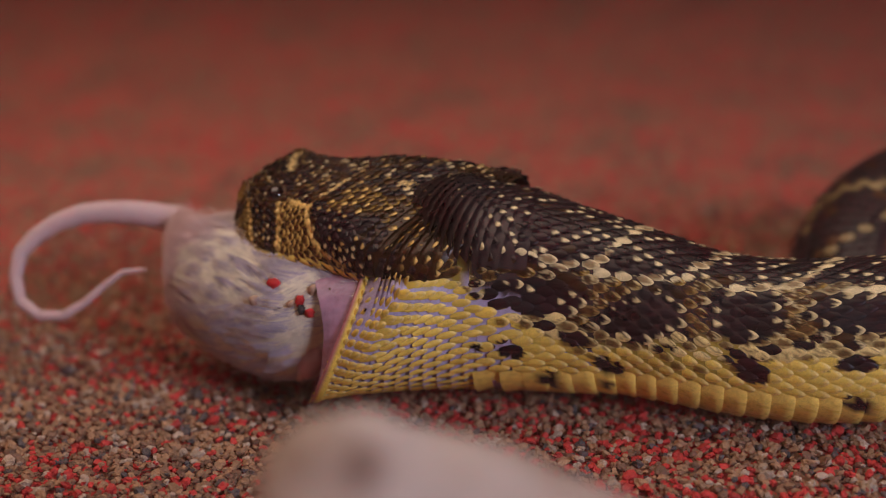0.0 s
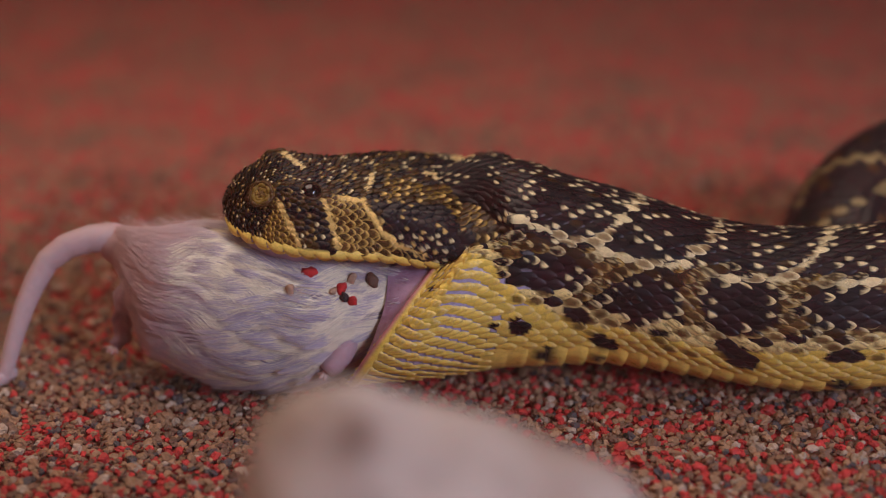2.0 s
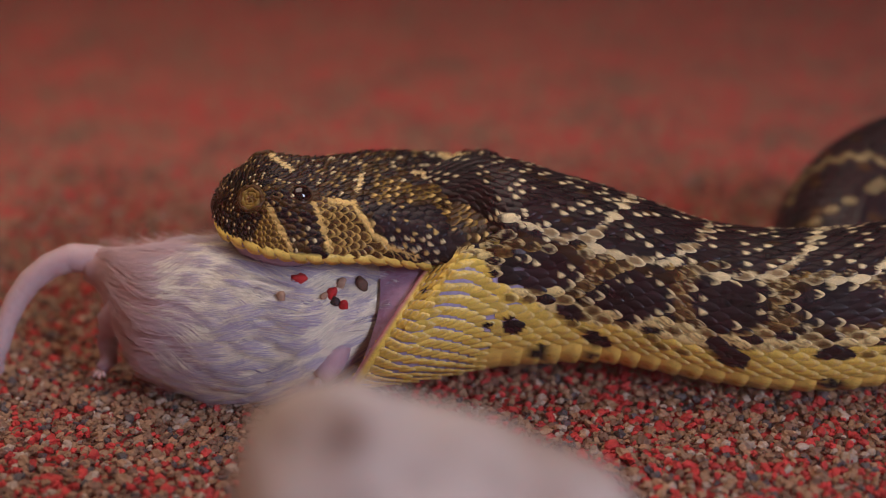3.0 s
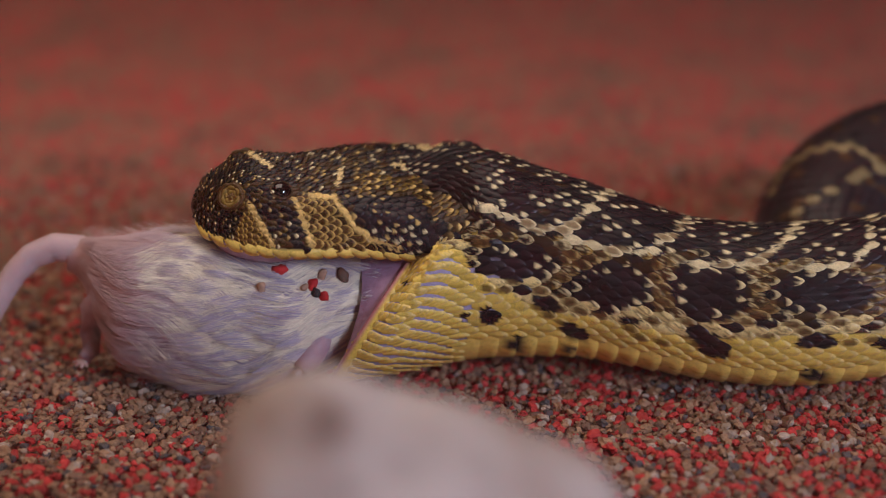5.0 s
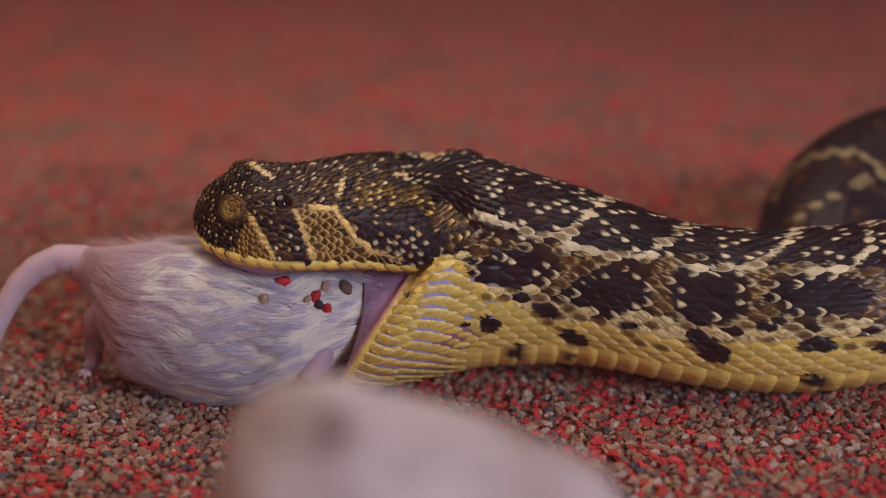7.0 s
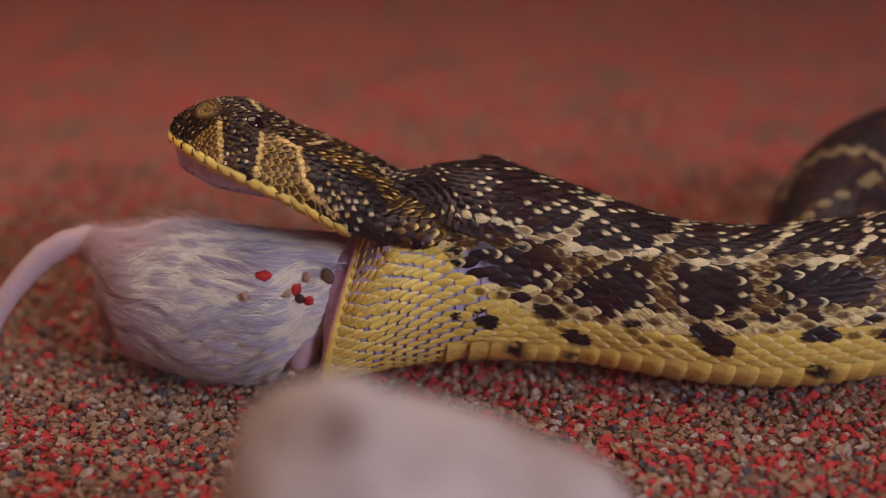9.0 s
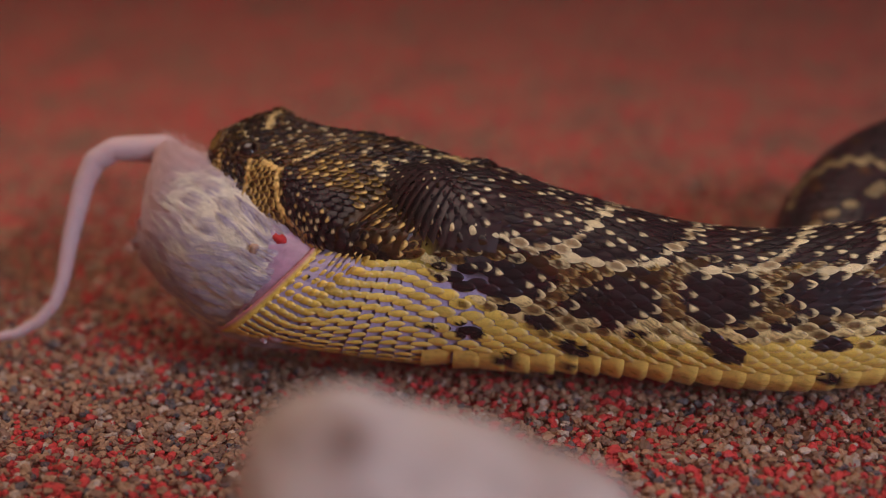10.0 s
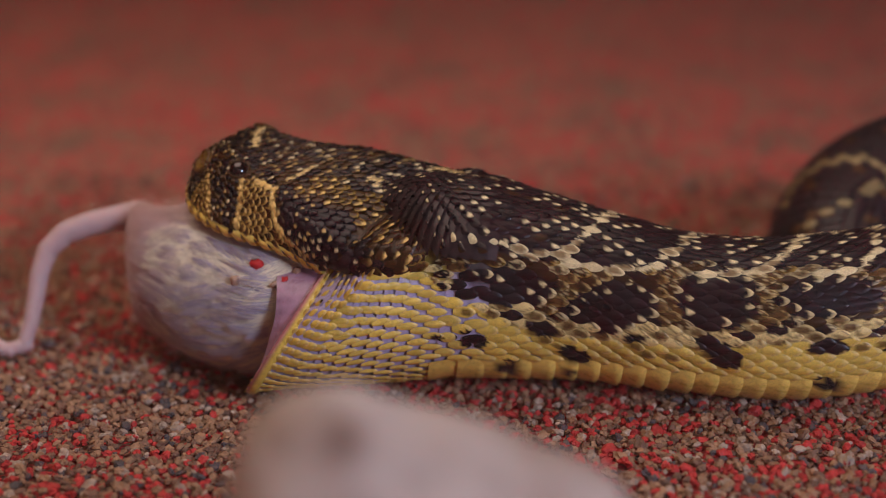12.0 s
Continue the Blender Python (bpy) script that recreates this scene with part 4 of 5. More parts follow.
def mouse():
    rng = np.random.default_rng(21)
    ob = thing("white_mouse", "dead white mouse with wet ruffled fur, half swallowed by the snake", "mouse", MOUSE_AT)
    xs = np.concatenate([np.linspace(112, 240, 20), np.linspace(252, 704, 36)])
    ph = np.linspace(0, 2 * math.pi, 49)[:-1]
    pile = Pile()
    v = np.concatenate([mouse_point(x, ph) for x in xs])
    v += np.array([0.00045 * noise.noise(Vector(p) * 160) for p in v])[:, None] * ED
    ex, ey = elevation(v)
    # rump pink: partly bare skin, partly the warm light from above put into the colour
    pinkness = np.clip((430 - ex) / 200, 0, 1)[:, None]
    t = np.array((0.44, 0.37, 0.46)) * (1 - pinkness) + np.array((0.62, 0.40, 0.38)) * pinkness
    pile.add(v, sheet(len(xs), 48, True) + [tuple(range(48))[::-1]], t)
    part("mouse_body", pile.mesh("mouse_body", MOUSE_SKIN, MOUSE_AT), ob, None, "pinkish white furred body")
    # fur: tapered hairs drawn together in wet locks that point to the tail
    n, locks = 15000, 300
    rx, rp = 150 + 530 * rng.random(n) ** 0.75, rng.uniform(radians(-50), radians(205), n)
    cx, cp = rng.uniform(160, 685, locks), rng.uniform(radians(-50), radians(205), locks)
    wave = np.array([noise.noise(Vector((x / 90, p * 1.6, 0))) for x, p in zip(cx, cp)])
    pile = Pile()
    k = smooth_curve(MOUSE, rx)
    rad = (k[:, 1] - k[:, 0]) / 2
    which = np.array([np.argmin(((cx - x) / 1.0) ** 2 + ((cp - p) * r) ** 2 * 2.2) for x, p, r in zip(rx, rp, rad)])
    def frames(x, p):
        e = 1e-3
        a = mouse_point(x, p)
        al, ac = mouse_point(x + e, p) - mouse_point(x - e, p), mouse_point(x, p + e) - mouse_point(x, p - e)
        al /= np.linalg.norm(al, axis=1)[:, None]
        ac /= np.linalg.norm(ac, axis=1)[:, None]
        nn = np.cross(al, ac)
        nn /= np.linalg.norm(nn, axis=1)[:, None]
        nn *= np.sign(np.sum(nn * (a - mouse_point(x, p + math.pi)), 1))[:, None]
        return a, al, ac, nn
    a, al, ac, nn = frames(cx, cp)
    lock_tip = a - al * 0.0085 + ac * 0.0080 * wave[:, None] + nn * 0.0009
    for i, (x, p, c, a, al, ac, nn) in enumerate(zip(rx, rp, which, *frames(rx, rp))):
        wet = float(np.interp(x, (190, 330, 420), (0.1, 0.35, 0.55)) if i % 5 else float(np.interp(x, (190, 330, 420), (0.3, 0.7, 0.92))))
        own = a + (-al * rng.uniform(0.0045, 0.0085) + ac * (rng.normal(0, 0.0006) + 0.003 * wave[c]) + nn * rng.uniform(0.0001, 0.0005))
        tip = own * (1 - wet) + lock_tip[c] * wet
        run = tip - a
        mids = [a - nn * 0.0002, a + run * 0.4 + nn * 0.00042, a + run * 0.75 + nn * 0.0003, tip]
        wid = np.cross(run, nn)
        wid /= np.linalg.norm(wid) + 1e-9
        half = np.array((0.00005, 0.000045, 0.00003, 0.00001))
        v = [m + sgn * wid * h + (nn * 0.00003 if sgn == 0 else 0) for m, h in zip(mids, half) for sgn in (-1, 0, 1)]
        shade = rng.uniform(0.85, 1.1)
        # hairs take the same pink, with warm light in their tone, towards the tail
        pink = max(0.0, min(1.0, (410 - x) / 190))
        t = ((np.array((0.47, 0.41, 0.50)) if i % 4 else np.array((0.80, 0.71, 0.56))) * (1 - pink) + np.array((0.70, 0.50, 0.48)) * pink) * shade
        pile.add(v, sheet(4, 3), t)
    # long wavy guard hairs, cream, lying over the flank
    for _ in range(420):
        x0, p0 = rng.uniform(330, 690), rng.uniform(radians(15), radians(165))
        long, bend = rng.uniform(55, 140), 3 + 4.5 * noise.noise(Vector((x0 / 110, p0 * 1.3, 4.2)))
        for _ in range(9):
            u = np.linspace(0, 1, 9)
            xx = np.maximum(x0 + rng.normal(0, 5) - long * rng.uniform(0.8, 1.1) * u, 150)
            off = rng.normal(0, 0.035)
            pp = p0 + off * (1 - u * 0.75) + 0.13 * np.sin(u * 3.4 + bend) + 0.36 * u * np.sin(x0 / 61 + p0 * 2.3 + bend * 0.3)
            a, al, ac, nn = frames(xx, pp)
            mids = a + nn * (0.0005 + 0.0006 * u * (1 - 0.4 * u))[:, None]
            half = (0.000085 * (1 - u ** 2 * 0.8))[:, None]
            v = np.stack([mids - ac * half, mids + nn * 0.00004, mids + ac * half], 1).reshape(-1, 3)
            pile.add(v, sheet(9, 3), np.array((0.95, 0.86, 0.66)) * rng.uniform(0.75, 1.08))
    # loose ruffled hairs that stand off the back and the belly
    for _ in range(900):
        x0 = rng.uniform(190, 600)
        p0 = radians(rng.uniform(-35, 40) if rng.random() < 0.7 else rng.uniform(140, 200))
        u = np.linspace(0, 1, 6)
        xx = np.maximum(x0 - rng.uniform(30, 75) * u, 140)
        a, al, ac, nn = frames(xx, p0 + rng.normal(0, 0.12) * u)
        mids = a + nn * (rng.uniform(0.0012, 0.0036) * u ** 1.3)[:, None]
        half = (0.00006 * (1 - 0.8 * u))[:, None]
        v = np.stack([mids - ac * half, mids + nn * 0.00003, mids + ac * half], 1).reshape(-1, 3)
        # rump hairs tinted too: pink skin tone and warm light in one colour
        pile.add(v, sheet(6, 3), (np.array((0.80, 0.68, 0.62)) if x0 > 330 else np.array((0.74, 0.52, 0.49))) * rng.uniform(0.8, 1.1))
    fur = part("fur", pile.mesh("fur", FUR, MOUSE_AT), ob, None, "white fur in wet locks")
    fur["kind"] = "stuff"
    # legs: thigh, shank, foot and toes
    def leg(name, points, radii, toes, label):
        q = Pile()
        p = [at(*a) for a in points]
        q.add(*tube_along(p, [r / 1000 for r in radii], 12, (0.50, 0.34, 0.37)))
        for a in toes:
            q.add(*tube_along([p[-1], at(*a)], [0.0006, 0.00035], 7, (0.66, 0.45, 0.42)))
        part(name, q.mesh(name, MOUSE_SKIN, MOUSE_AT), ob, None, label)
    leg("hind_leg", ((215, 535, 2), (182, 535, 0), (160, 556, -2), (154, 596, -3), (156, 628, -4), (142, 643, -3)), (5.2, 4.6, 3.4, 2.6, 2.1, 1.6),
        ((124, 648, -4), (128, 654, -2), (138, 657, -1), (148, 654, -1)), "pink hind leg")
    leg("fore_leg", ((556, 602, 12), (546, 630, 13), (534, 650, 13.5), (525, 661, 14)), (3.6, 3.2, 2.6, 1.8),
        ((512, 667, 14), (515, 673, 15), (524, 675, 15)), "pink fore leg")
    # bits of gravel stuck to the wet flank
    red, dark, tan_, brown = (0.60, 0.03, 0.03), (0.03, 0.028, 0.03), (0.50, 0.33, 0.22), (0.14, 0.085, 0.055)
    for i, (x, y, r, c) in enumerate(((489, 484, 1.35, red), (548, 509, 1.1, red), (569, 530, 1.1, red), (553, 524, 1.05, dark),
                                      (601, 493, 1.35, brown), (565, 492, 1.1, tan_), (534, 514, 0.8, tan_), (458, 515, 1.2, tan_))):
        kk = smooth_curve(MOUSE, float(x))
        mid_y, half_h = (kk[0] + kk[1]) / 2, (kk[1] - kk[0]) / 2
        p = mouse_point(float(x), math.acos(max(-1, min(1, (mid_y - y) / half_h))))
        v, f = blob(2, i + 3, 0.5, (1.1, 0.7, 0.8))
        q = Pile()
        q.add(v * r * 1.22 / 1000, f, c)
        g = part("gravel_grain", q.mesh("gravel_grain", GRAVEL), ob, p + ED * 0.0013 - MOUSE_AT, ("red" if c == red else "dark" if c == dark else "brown") + " gravel grain stuck to the fur")
        g.rotation_euler = (i, i * 2.1, i * 0.7)
    return ob


TAIL_STEP = 44.0
TAIL_COUNT = 15
TAIL = []


def tail(ob):
    for i in range(TAIL_COUNT):
        r0, r1 = (float(np.interp(j, (0, 2, 8, 15), (3.5, 3.0, 1.75, 0.55))) / 1000 for j in (i, i + 1))
        half = TAIL_STEP * G / 2
        xs = np.concatenate([[-half - r0 * 0.9, -half - r0 * 0.6], np.linspace(-half, half, 9), [half + r1 * 0.6, half + r1 * 0.9]])
        rr = np.concatenate([[r0 * 0.35, r0 * 0.8], np.linspace(r0, r1, 9) * (1 + 0.02 * np.cos(np.arange(9) * 3.1)), [r1 * 0.8, r1 * 0.35]])
        q = Pile()
        q.add(*tube_along([(x, 0, 0) for x in xs], rr, 14, np.array((0.64, 0.47, 0.46))))
        TAIL.append(part("tail_joint", q.mesh("tail_joint", MOUSE_SKIN), ob, (0, 0, 0), "bare pink tail"))


# ---- poses in time ----


def turned(v):
    v = Vector(v)
    return Matrix.Rotation(radians(v.length), 4, v) if v.length > 1e-6 else Matrix()


class Track:
    """Poses of a rigid piece: rows of (seconds, turn about an axis in degrees, shift in mm), about a pivot."""

    def __init__(self, pivot, rows):
        self.pivot, self.t = Vector(pivot), [r[0] for r in rows]
        self.turns, self.shifts = np.array([r[1:4] for r in rows]), np.array([r[4:7] for r in rows]) / 1000

    def turn(self, t):
        return np.array([np.interp(t, self.t, self.turns[:, i]) for i in range(3)])

    def shift(self, t):
        return np.array([np.interp(t, self.t, self.shifts[:, i]) for i in range(3)])

    def moved(self, p, t):
        return self.pivot + Vector(self.shift(t)) + turned(self.turn(t)) @ (Vector(p) - self.pivot)


SKULLS = Track((-0.01071, 0.00266, 0.03731), (
    (0, 5.3, -5.5, -46.7, -5.51, 0.83, 5.34),
    (0.5, 8.9, 3.6, -35.9, -6.24, 2.54, 1.11),
    (1, 16.2, 20.2, 0.9, -8.07, 6.33, -2.08),
    (1.5, 8.0, 17.8, 10.1, -0.91, -0.47, -0.44),
    (2, -0.7, 3.6, -1.7, 0.86, 1.55, 0.46),
    (2.5, 0.7, 3.4, 0.0, 0.59, 0.75, 0.41),
    (4.5, -0.3, 0.3, -0.2, 0.34, 0.23, 0.13),
    (5, -0.1, 0.5, 0.5, 0.22, 0.13, -0.07),
    (5.5, 0.0, 0.0, 0.0, 0.00, 0.00, 0.00),
    (6, 0.5, 0.0, -0.1, -0.14, -0.37, -0.10),
    (6.5, 0.4, -0.2, -0.4, -0.11, -0.76, -0.36),
    (7, 1.0, 0.3, -0.5, 0.26, -1.13, -0.28),
    (7.2, 1.2, 0.4, -0.7, 0.35, -1.04, -0.51),
    (8.8, -11.8, 11.5, -9.8, -6.48, -1.74, 1.54),
    (9, -19.0, 18.6, -15.9, -10.45, -2.80, 2.48),
    (9.5, -19.8, 23.2, -24.4, -14.46, 0.13, 3.72),
    (9.65, -19.8, 23.2, -24.4, -14.46, 0.13, 3.72),
    (9.8, -4.6, 1.7, -49.1, -10.31, 1.93, 5.89),
    (10, 2.2, 4.5, -48.6, -9.92, 0.58, 4.30),
    (10.5, 1.6, 6.7, -44.0, -9.69, -0.54, 1.87),
    (12, 3.3, 5.0, -42.2, -9.73, -1.63, 1.11),))
JAWS = Track((-0.00615, -0.01555, 0.03407), (
    (0, 15.0, -10.1, 3.7, -17.52, 1.60, 4.40),
    (0.5, 16.0, -4.3, 1.6, -15.47, 0.83, 2.28),
    (1, 9.0, 4.7, -1.7, -7.03, -0.35, -0.96),
    (1.2, 5.4, 5.1, -1.9, -3.07, -0.18, -0.48),
    (1.5, 0.0, 5.8, -2.1, 2.86, 0.09, 0.24),
    (1.6, 0.0, 5.4, -2.0, 6.48, -0.16, -0.43),
    (2, 0.0, 3.3, -1.2, 0.37, 0.49, 1.35),
    (2.5, 0.0, 0.7, -0.2, 0.59, 0.22, 0.61),
    (4.5, 0.0, 0.2, -0.1, 0.11, 0.18, 0.49),
    (5, 0.0, 0.1, -0.0, 0.24, 0.00, 0.00),
    (5.5, 0.0, 0.0, 0.0, 0.00, 0.00, 0.00),
    (6, 0.0, 0.2, -0.1, -0.18, -0.14, -0.39),
    (6.5, 0.0, 0.4, -0.1, -0.09, -0.25, -0.70),
    (7, 0.0, 0.6, -0.2, 0.21, -0.37, -1.03),
    (7.2, 0.0, -1.1, 0.4, 0.17, -0.44, -1.22),
    (8.8, 0.0, -14.5, 5.3, -8.08, 0.32, 0.88),
    (9, 0.0, -16.1, 5.9, -14.27, 1.59, 4.36),
    (9.5, 0.0, -19.2, 7.0, -20.86, 2.17, 5.96),
    (9.65, 0.0, -19.2, 7.0, -20.86, 2.17, 5.96),
    (9.8, 20.0, 14.2, -5.2, -23.74, 1.76, 4.85),
    (10, 20.0, 14.2, -5.2, -23.74, 1.76, 4.85),
    (10.5, 8.0, 7.8, -2.8, -21.88, 0.67, 1.85),
    (11, 7.3, 5.4, -1.9, -21.68, 0.48, 1.31),
    (11.5, 6.7, 2.9, -1.1, -21.48, 0.28, 0.77),
    (12, 6.0, 0.5, -0.2, -21.28, 0.08, 0.23),))
NECKS = Track((0.02117, -0.00039, 0.02892), (
    (0, -0.7, -4.6, -9.8, 2.11, 1.24, -0.11),
    (0.5, 0.3, -4.4, -7.7, 0.44, 1.02, 0.60),
    (1, 1.6, -1.8, -1.6, 0.83, 0.29, -1.44),
    (1.5, 0.1, 1.0, 6.0, 3.05, -0.94, -1.17),
    (2, 1.1, 1.3, 0.9, 1.18, 0.24, 0.42),
    (2.5, 1.0, 0.1, 1.3, 1.45, 0.19, 0.49),
    (4.5, 0.4, -0.1, 1.4, 0.69, 0.04, 0.32),
    (5, -0.3, 0.3, 0.0, 0.35, 0.10, -0.12),
    (5.5, 0.0, 0.0, 0.0, 0.00, 0.00, 0.00),
    (6, -0.1, -0.6, -0.5, -0.23, 0.06, -0.20),
    (6.5, -0.4, -0.5, -0.7, -0.33, 0.25, -0.34),
    (7, -0.7, -0.5, -0.6, -0.26, 0.50, -0.54),
    (7.2, -0.7, -1.0, -1.0, -0.01, 0.61, -0.62),
    (9, 2.6, -0.1, 2.8, -2.40, -0.38, -0.38),
    (9.5, 2.7, 0.1, 2.0, -2.78, 0.27, 1.38),
    (9.8, -5.1, 0.5, -6.3, -3.43, 0.47, 0.50),
    (10, 0.6, 1.3, -5.3, -3.16, -0.28, -0.73),
    (10.5, 1.5, 1.1, -3.5, -2.28, -0.67, -1.59),
    (11, 1.5, 1.0, -3.1, -2.50, -0.90, -2.23),
    (11.5, 1.6, 1.0, -2.9, -2.53, -0.89, -2.18),
    (12, 1.6, 0.8, -2.3, -2.71, -0.85, -2.07),))
BODIES = Track((0.05944, -0.00345, 0.02053), (
    (0, -9.0, -0.9, -4.7, 2.07, 0.81, 0.50),
    (0.5, -9.0, -0.9, -3.8, 0.52, 0.96, 0.90),
    (1, 8.0, -0.3, -0.4, -0.11, 2.20, -1.60),
    (1.5, 13.1, 2.0, 1.4, 1.85, 2.43, -0.24),
    (2, 9.9, 0.9, -0.3, 0.96, 1.13, 1.83),
    (2.5, 9.0, 0.6, -0.1, 1.08, 2.34, 1.31),
    (4.5, 0.0, 0.3, -0.4, 0.78, 1.04, -0.44),
    (5, 1.4, 0.0, -0.2, 0.31, 0.19, 0.20),
    (5.5, 0.0, 0.0, 0.0, 0.00, 0.00, 0.00),
    (6, -0.7, -0.1, 0.1, -0.44, -0.54, 0.11),
    (6.5, -0.2, -0.1, -0.0, -0.68, -1.13, 0.61),
    (7, -0.9, 0.2, 0.2, -0.90, -1.44, 0.67),
    (7.2, -0.5, -0.1, -0.3, -0.75, -0.84, 0.64),
    (9, -3.5, -1.3, 1.3, -2.23, -0.27, 0.62),
    (9.5, -3.2, -0.8, 0.8, -2.73, 0.48, 1.29),
    (10, 0.5, -1.0, 0.2, -1.17, -0.11, 2.19),
    (10.5, -0.1, -1.4, 0.3, -0.50, -0.09, 1.23),
    (11, -1.4, -1.6, 0.5, -0.78, -0.21, 0.37),
    (11.5, -2.6, -1.5, 0.5, -0.77, -0.14, 0.06),
    (12, -3.9, -1.3, 0.6, -0.89, -0.11, -0.30),))
MICE = Track((-0.02347, -0.00519, 0.01574), (
    (0, 17.3, -8.0, -31.9, -2.24, 7.66, 7.69),
    (0.5, 7.3, -6.8, -29.7, -2.16, 5.52, 6.16),
    (1, 16.4, -3.1, -10.5, -2.76, 6.07, 3.96),
    (1.2, -1.5, -0.8, -6.0, -1.78, 1.91, 0.58),
    (1.5, -12.4, 4.8, 10.1, -0.74, -1.20, -3.12),
    (1.6, -1.6, 9.3, 12.2, 1.76, -0.18, -0.45),
    (2, 3.0, 2.5, -2.4, 0.85, 0.96, 2.53),
    (2.5, -0.4, 0.4, 1.6, 0.29, 0.10, 0.40),
    (4.5, 1.8, -0.9, -0.5, 0.60, 0.30, 0.88),
    (5, 0.1, 0.0, 0.1, 0.22, 0.07, 0.21),
    (5.5, 0.0, 0.0, 0.0, 0.00, 0.00, 0.00),
    (6, -2.9, 0.8, 0.4, -0.48, -0.41, -1.16),
    (6.5, 1.4, -0.3, -0.3, 0.09, -0.04, -0.09),
    (7, -0.0, 0.5, -0.3, 0.27, -0.31, -0.76),
    (7.2, 1.2, 0.8, 0.0, 0.16, -0.21, -0.57),
    (8.8, 3.5, 1.3, 1.4, -2.67, -0.51, -1.46),
    (9, 13.4, -5.1, -8.4, -2.65, 1.55, 4.34),
    (9.5, 7.1, -4.9, -13.1, -5.14, 2.11, 5.83),
    (9.65, 7.1, -4.9, -13.1, -5.14, 2.11, 5.83),
    (9.8, 5.1, 13.8, -27.7, -3.58, 5.08, 6.20),
    (10, 5.1, 13.8, -27.7, -3.58, 5.08, 5.40),
    (10.5, 3.3, -1.1, -27.1, -3.75, 6.36, 5.38),
    (11, 0.5, 2.5, -24.1, -5.26, 5.54, 1.29),
    (11.5, -4.8, 1.0, -28.3, -4.62, 4.71, -0.13),
    (12, 8.5, -3.5, -25.1, -3.36, 5.88, 3.90),))


ROW_WEIGHTS = ((0, 1, 0, 0), (1.0, 0.86, 0.14, 0), (2.2, 0.62, 0.38, 0), (3.2, 0.36, 0.64, 0), (4.2, 0.12, 0.88, 0), (5.2, 0.02, 0.90, 0.08), (7, 0, 0.3, 0.7), (8, 0, 0, 1), (13, 0, 0, 1))

TAIL_POSES = []


def tail_at(t, d0, d1, *xy):
    """The tail's course at t: grid points from root to tip, its depth at root and tip."""
    TAIL_POSES.append((t, d0, d1, np.array(xy, float).reshape(-1, 2)))


tail_at(0, -14, -24, 235, 322, 165, 301, 54, 310, -33, 375, -28, 465, 38, 486, 104, 446, 139, 411, 215, 402)
tail_at(0.5, -14, -24, 217, 309, 141, 298, 60, 318, -26, 382, -40, 433, -11, 475, 39, 485, 95, 444, 136, 414, 206, 404)
tail_at(1, -8, -24, 157, 375, 86, 359, 4, 369, -57, 414, -77, 474, -47, 490, 25, 480, 85, 450, 131, 420, 180, 414, 230, 425)
tail_at(1.2, -6, -22, 139, 413, 79, 412, -3, 442, -64, 492, -94, 512, -43, 502, 38, 477, 119, 453, 175, 448, 225, 455)
tail_at(1.5, -2, -20, 139, 479, 83, 479, 22, 509, -49, 564, -100, 604, -89, 554, -18, 493, 53, 438, 124, 422)
tail_at(1.6, -2, -10, 144, 427, 88, 447, 27, 507, -24, 577, -64, 658, -105, 728)
tail_at(2, -3, -8, 162, 405, 97, 405, 36, 435, -10, 520, -40, 620, -55, 681)
tail_at(2.5, -4, -8, 152, 445, 86, 443, 26, 473, -19, 533, -39, 603, -54, 663)
tail_at(4.5, -4, -8, 152, 442, 92, 441, 41, 466, 6, 516, -25, 576, -50, 641)
tail_at(5.5, -4, -8, 155, 445, 90, 445, 40, 470, 5, 520, -25, 580, -50, 640)
tail_at(6.5, -4, -8, 155, 444, 87, 449, 37, 474, 7, 509, -23, 564, -53, 634)
tail_at(7.2, -4, -8, 154, 443, 94, 443, 44, 467, 8, 512, -22, 577, -47, 637)
tail_at(8.8, -6, -12, 145, 421, 85, 431, 39, 459, -18, 519, -56, 581)
tail_at(9, -8, -14, 150, 404, 95, 422, 44, 452, -16, 521, -52, 591)
tail_at(9.5, -12, -18, 150, 404, 79, 436, 14, 485, -22, 555, -47, 625)
tail_at(9.8, -18, -24, 231, 235, 155, 267, 105, 337, 84, 427, 44, 527, -37, 557, -97, 567)
tail_at(10, -18, -24, 243, 212, 138, 247, 91, 371, 61, 502, -4, 559, -81, 571)
tail_at(10.5, -16, -22, 193, 338, 118, 361, 67, 406, 56, 476, 41, 546, 15, 606, -45, 605, -106, 605)
tail_at(11.2, -16, -22, 174, 355, 109, 372, 53, 422, 38, 492, 23, 562, -3, 617, -53, 612)
tail_at(12, -16, -22, 177, 355, 101, 378, 51, 422, 35, 493, 20, 563, -6, 612, -41, 582, -71, 532)



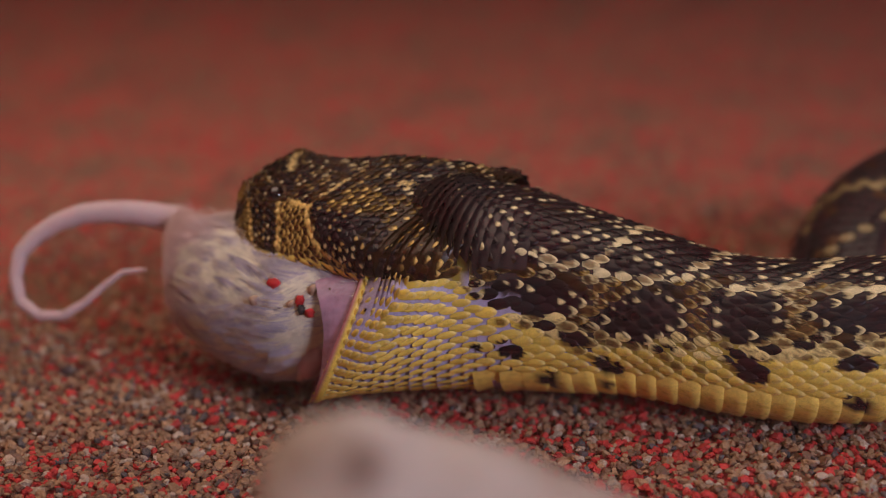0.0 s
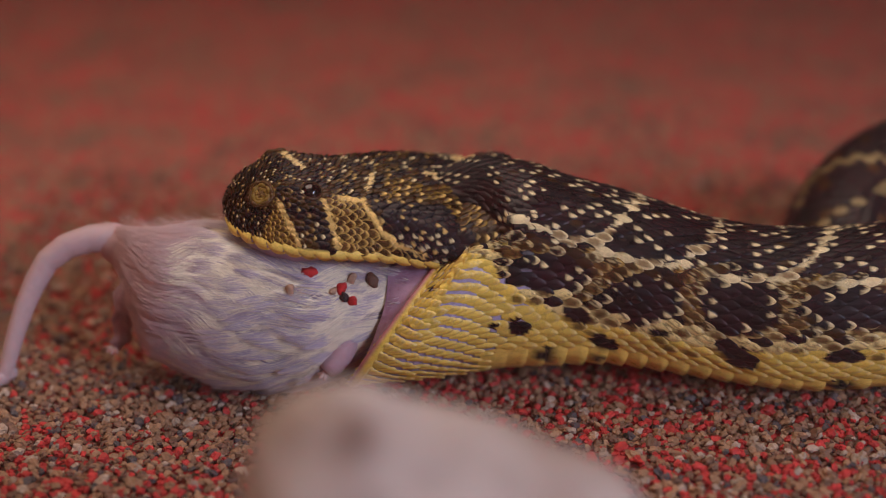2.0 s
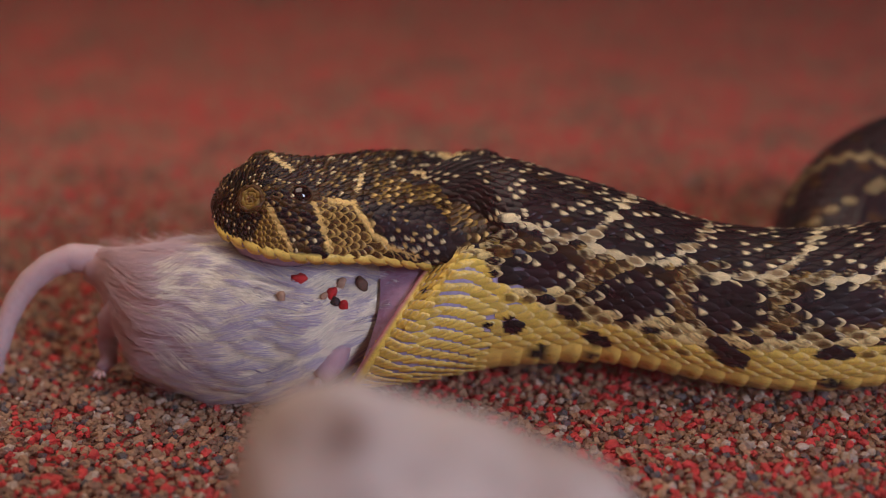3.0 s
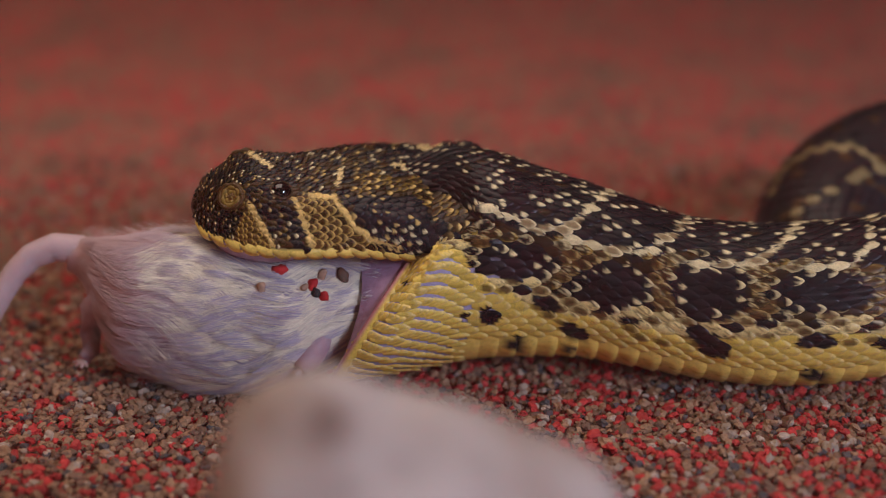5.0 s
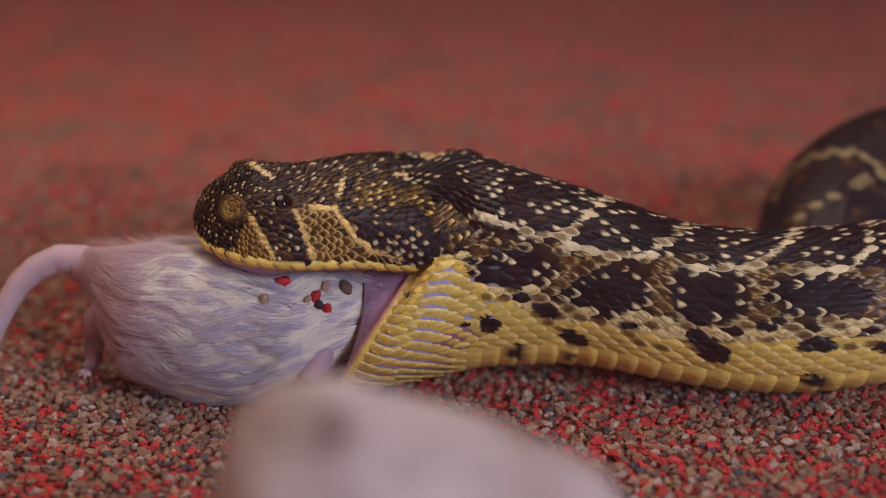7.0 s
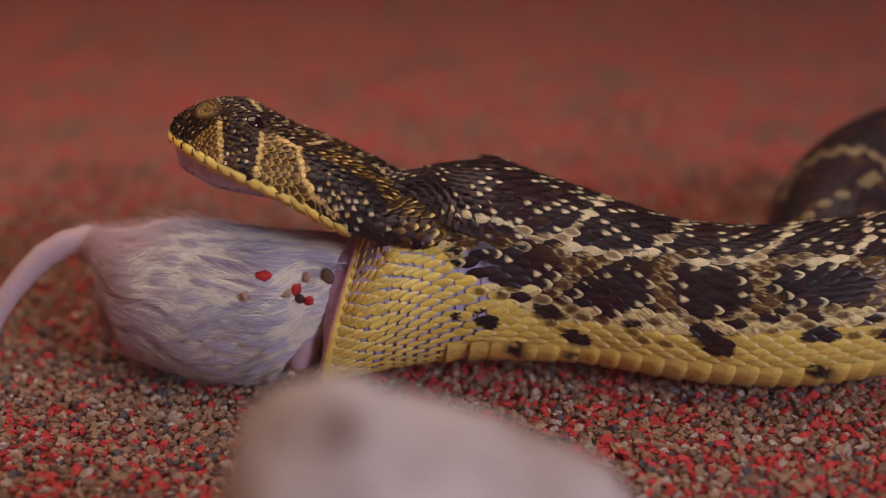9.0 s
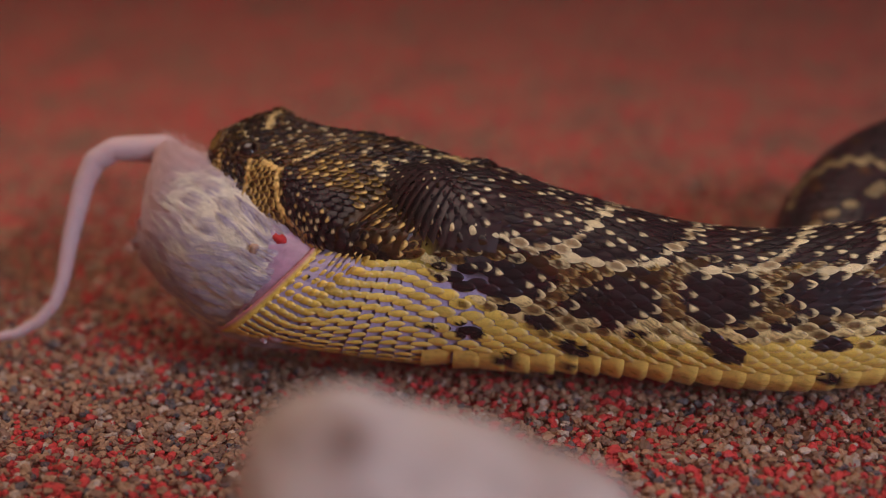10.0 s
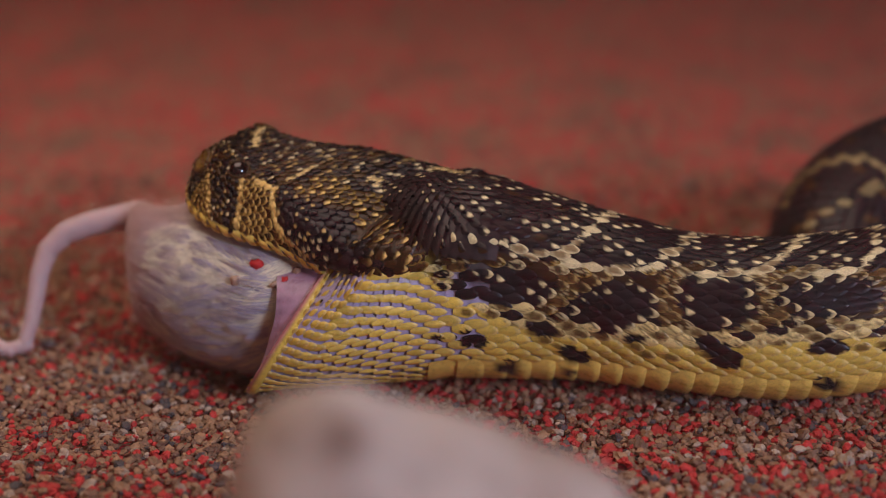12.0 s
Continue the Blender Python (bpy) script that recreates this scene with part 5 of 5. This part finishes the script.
def tail_chain(d0, d1, xy):
    dense = np.stack([smooth_curve(np.column_stack([np.arange(len(xy)), xy]), np.linspace(0, len(xy) - 1, 400))], 0)[0]
    run = np.concatenate([[0], np.cumsum(np.linalg.norm(np.diff(dense, axis=0), axis=1))])
    want = np.arange(TAIL_COUNT + 1) * TAIL_STEP
    end = dense[-1] - dense[-12]
    end = end / np.linalg.norm(end)
    pts = np.array([[np.interp(w, run, dense[:, 0]), np.interp(w, run, dense[:, 1])] if w <= run[-1] else dense[-1] + end * (w - run[-1]) for w in want])
    d = np.interp(want, (0, want[-1]), (d0, d1))
    p = at(pts[:, 0], pts[:, 1], d)
    p[:, 2] = np.maximum(p[:, 2], 0.0025)
    return p


def mouse_pose(t):
    return Matrix.Translation(MICE.pivot + Vector(MICE.shift(t))) @ turned(MICE.turn(t))


def motions():
    walk(SKULL, [(t, Matrix.Translation(SKULLS.moved(SKULL_AT, t)) @ turned(SKULLS.turn(t))) for t in SKULLS.t])
    for ob, origin, s, *skull in BANDS:
        k = skull[0] if skull else 0.0
        w = [float(np.interp(s, [r[0] for r in ROW_WEIGHTS], [r[i] for r in ROW_WEIGHTS])) for i in (1, 2, 3)]
        w = [q * (1 - k) for q in w] + [k]
        rows = []
        for t in JAWS.t:
            place, turn = Vector(origin), np.zeros(3)
            for q, track in zip(w, (JAWS, NECKS, BODIES, SKULLS)):
                place += (track.moved(origin, t) - Vector(origin)) * q
                turn += track.turn(t) * q
            rows.append((t, Matrix.Translation(place) @ turned(turn)))
        walk(ob, rows)
    walk(MOUSE_THING, [(t, mouse_pose(t)) for t in MICE.t])
    chains = []
    for t, d0, d1, xy in TAIL_POSES:
        # the first joint grows out of the rump
        root = mouse_pose(t) @ Vector(at(136, 449, -3.5) - MOUSE_AT)
        rx, ry = elevation(np.array(root))
        rest = [p for p in xy[1:] if math.hypot(p[0] - rx, p[1] - ry) > 35]
        chains.append((t, tail_chain(float((np.array(root) - ORG) @ ED) * 1000, d1, np.array([(rx, ry), *rest]))))
    for i, ob in enumerate(TAIL):
        rows = []
        for t, p in chains:
            mid, way = Vector((p[i] + p[i + 1]) / 2), Vector(p[i + 1] - p[i])
            q = Vector((1, 0, 0)).rotation_difference(way.normalized())
            rows.append((t, mouse_pose(t).inverted() @ Matrix.LocRotScale(mid, q, None)))
        walk(ob, rows)


# ---- build ----
ground()
room()
lamp()
SNAKE = snake()
SKULL = head(SNAKE)
coil(SNAKE)
MOUSE_THING = mouse()
tail(MOUSE_THING)
stone()
gravel_grains()
motions()
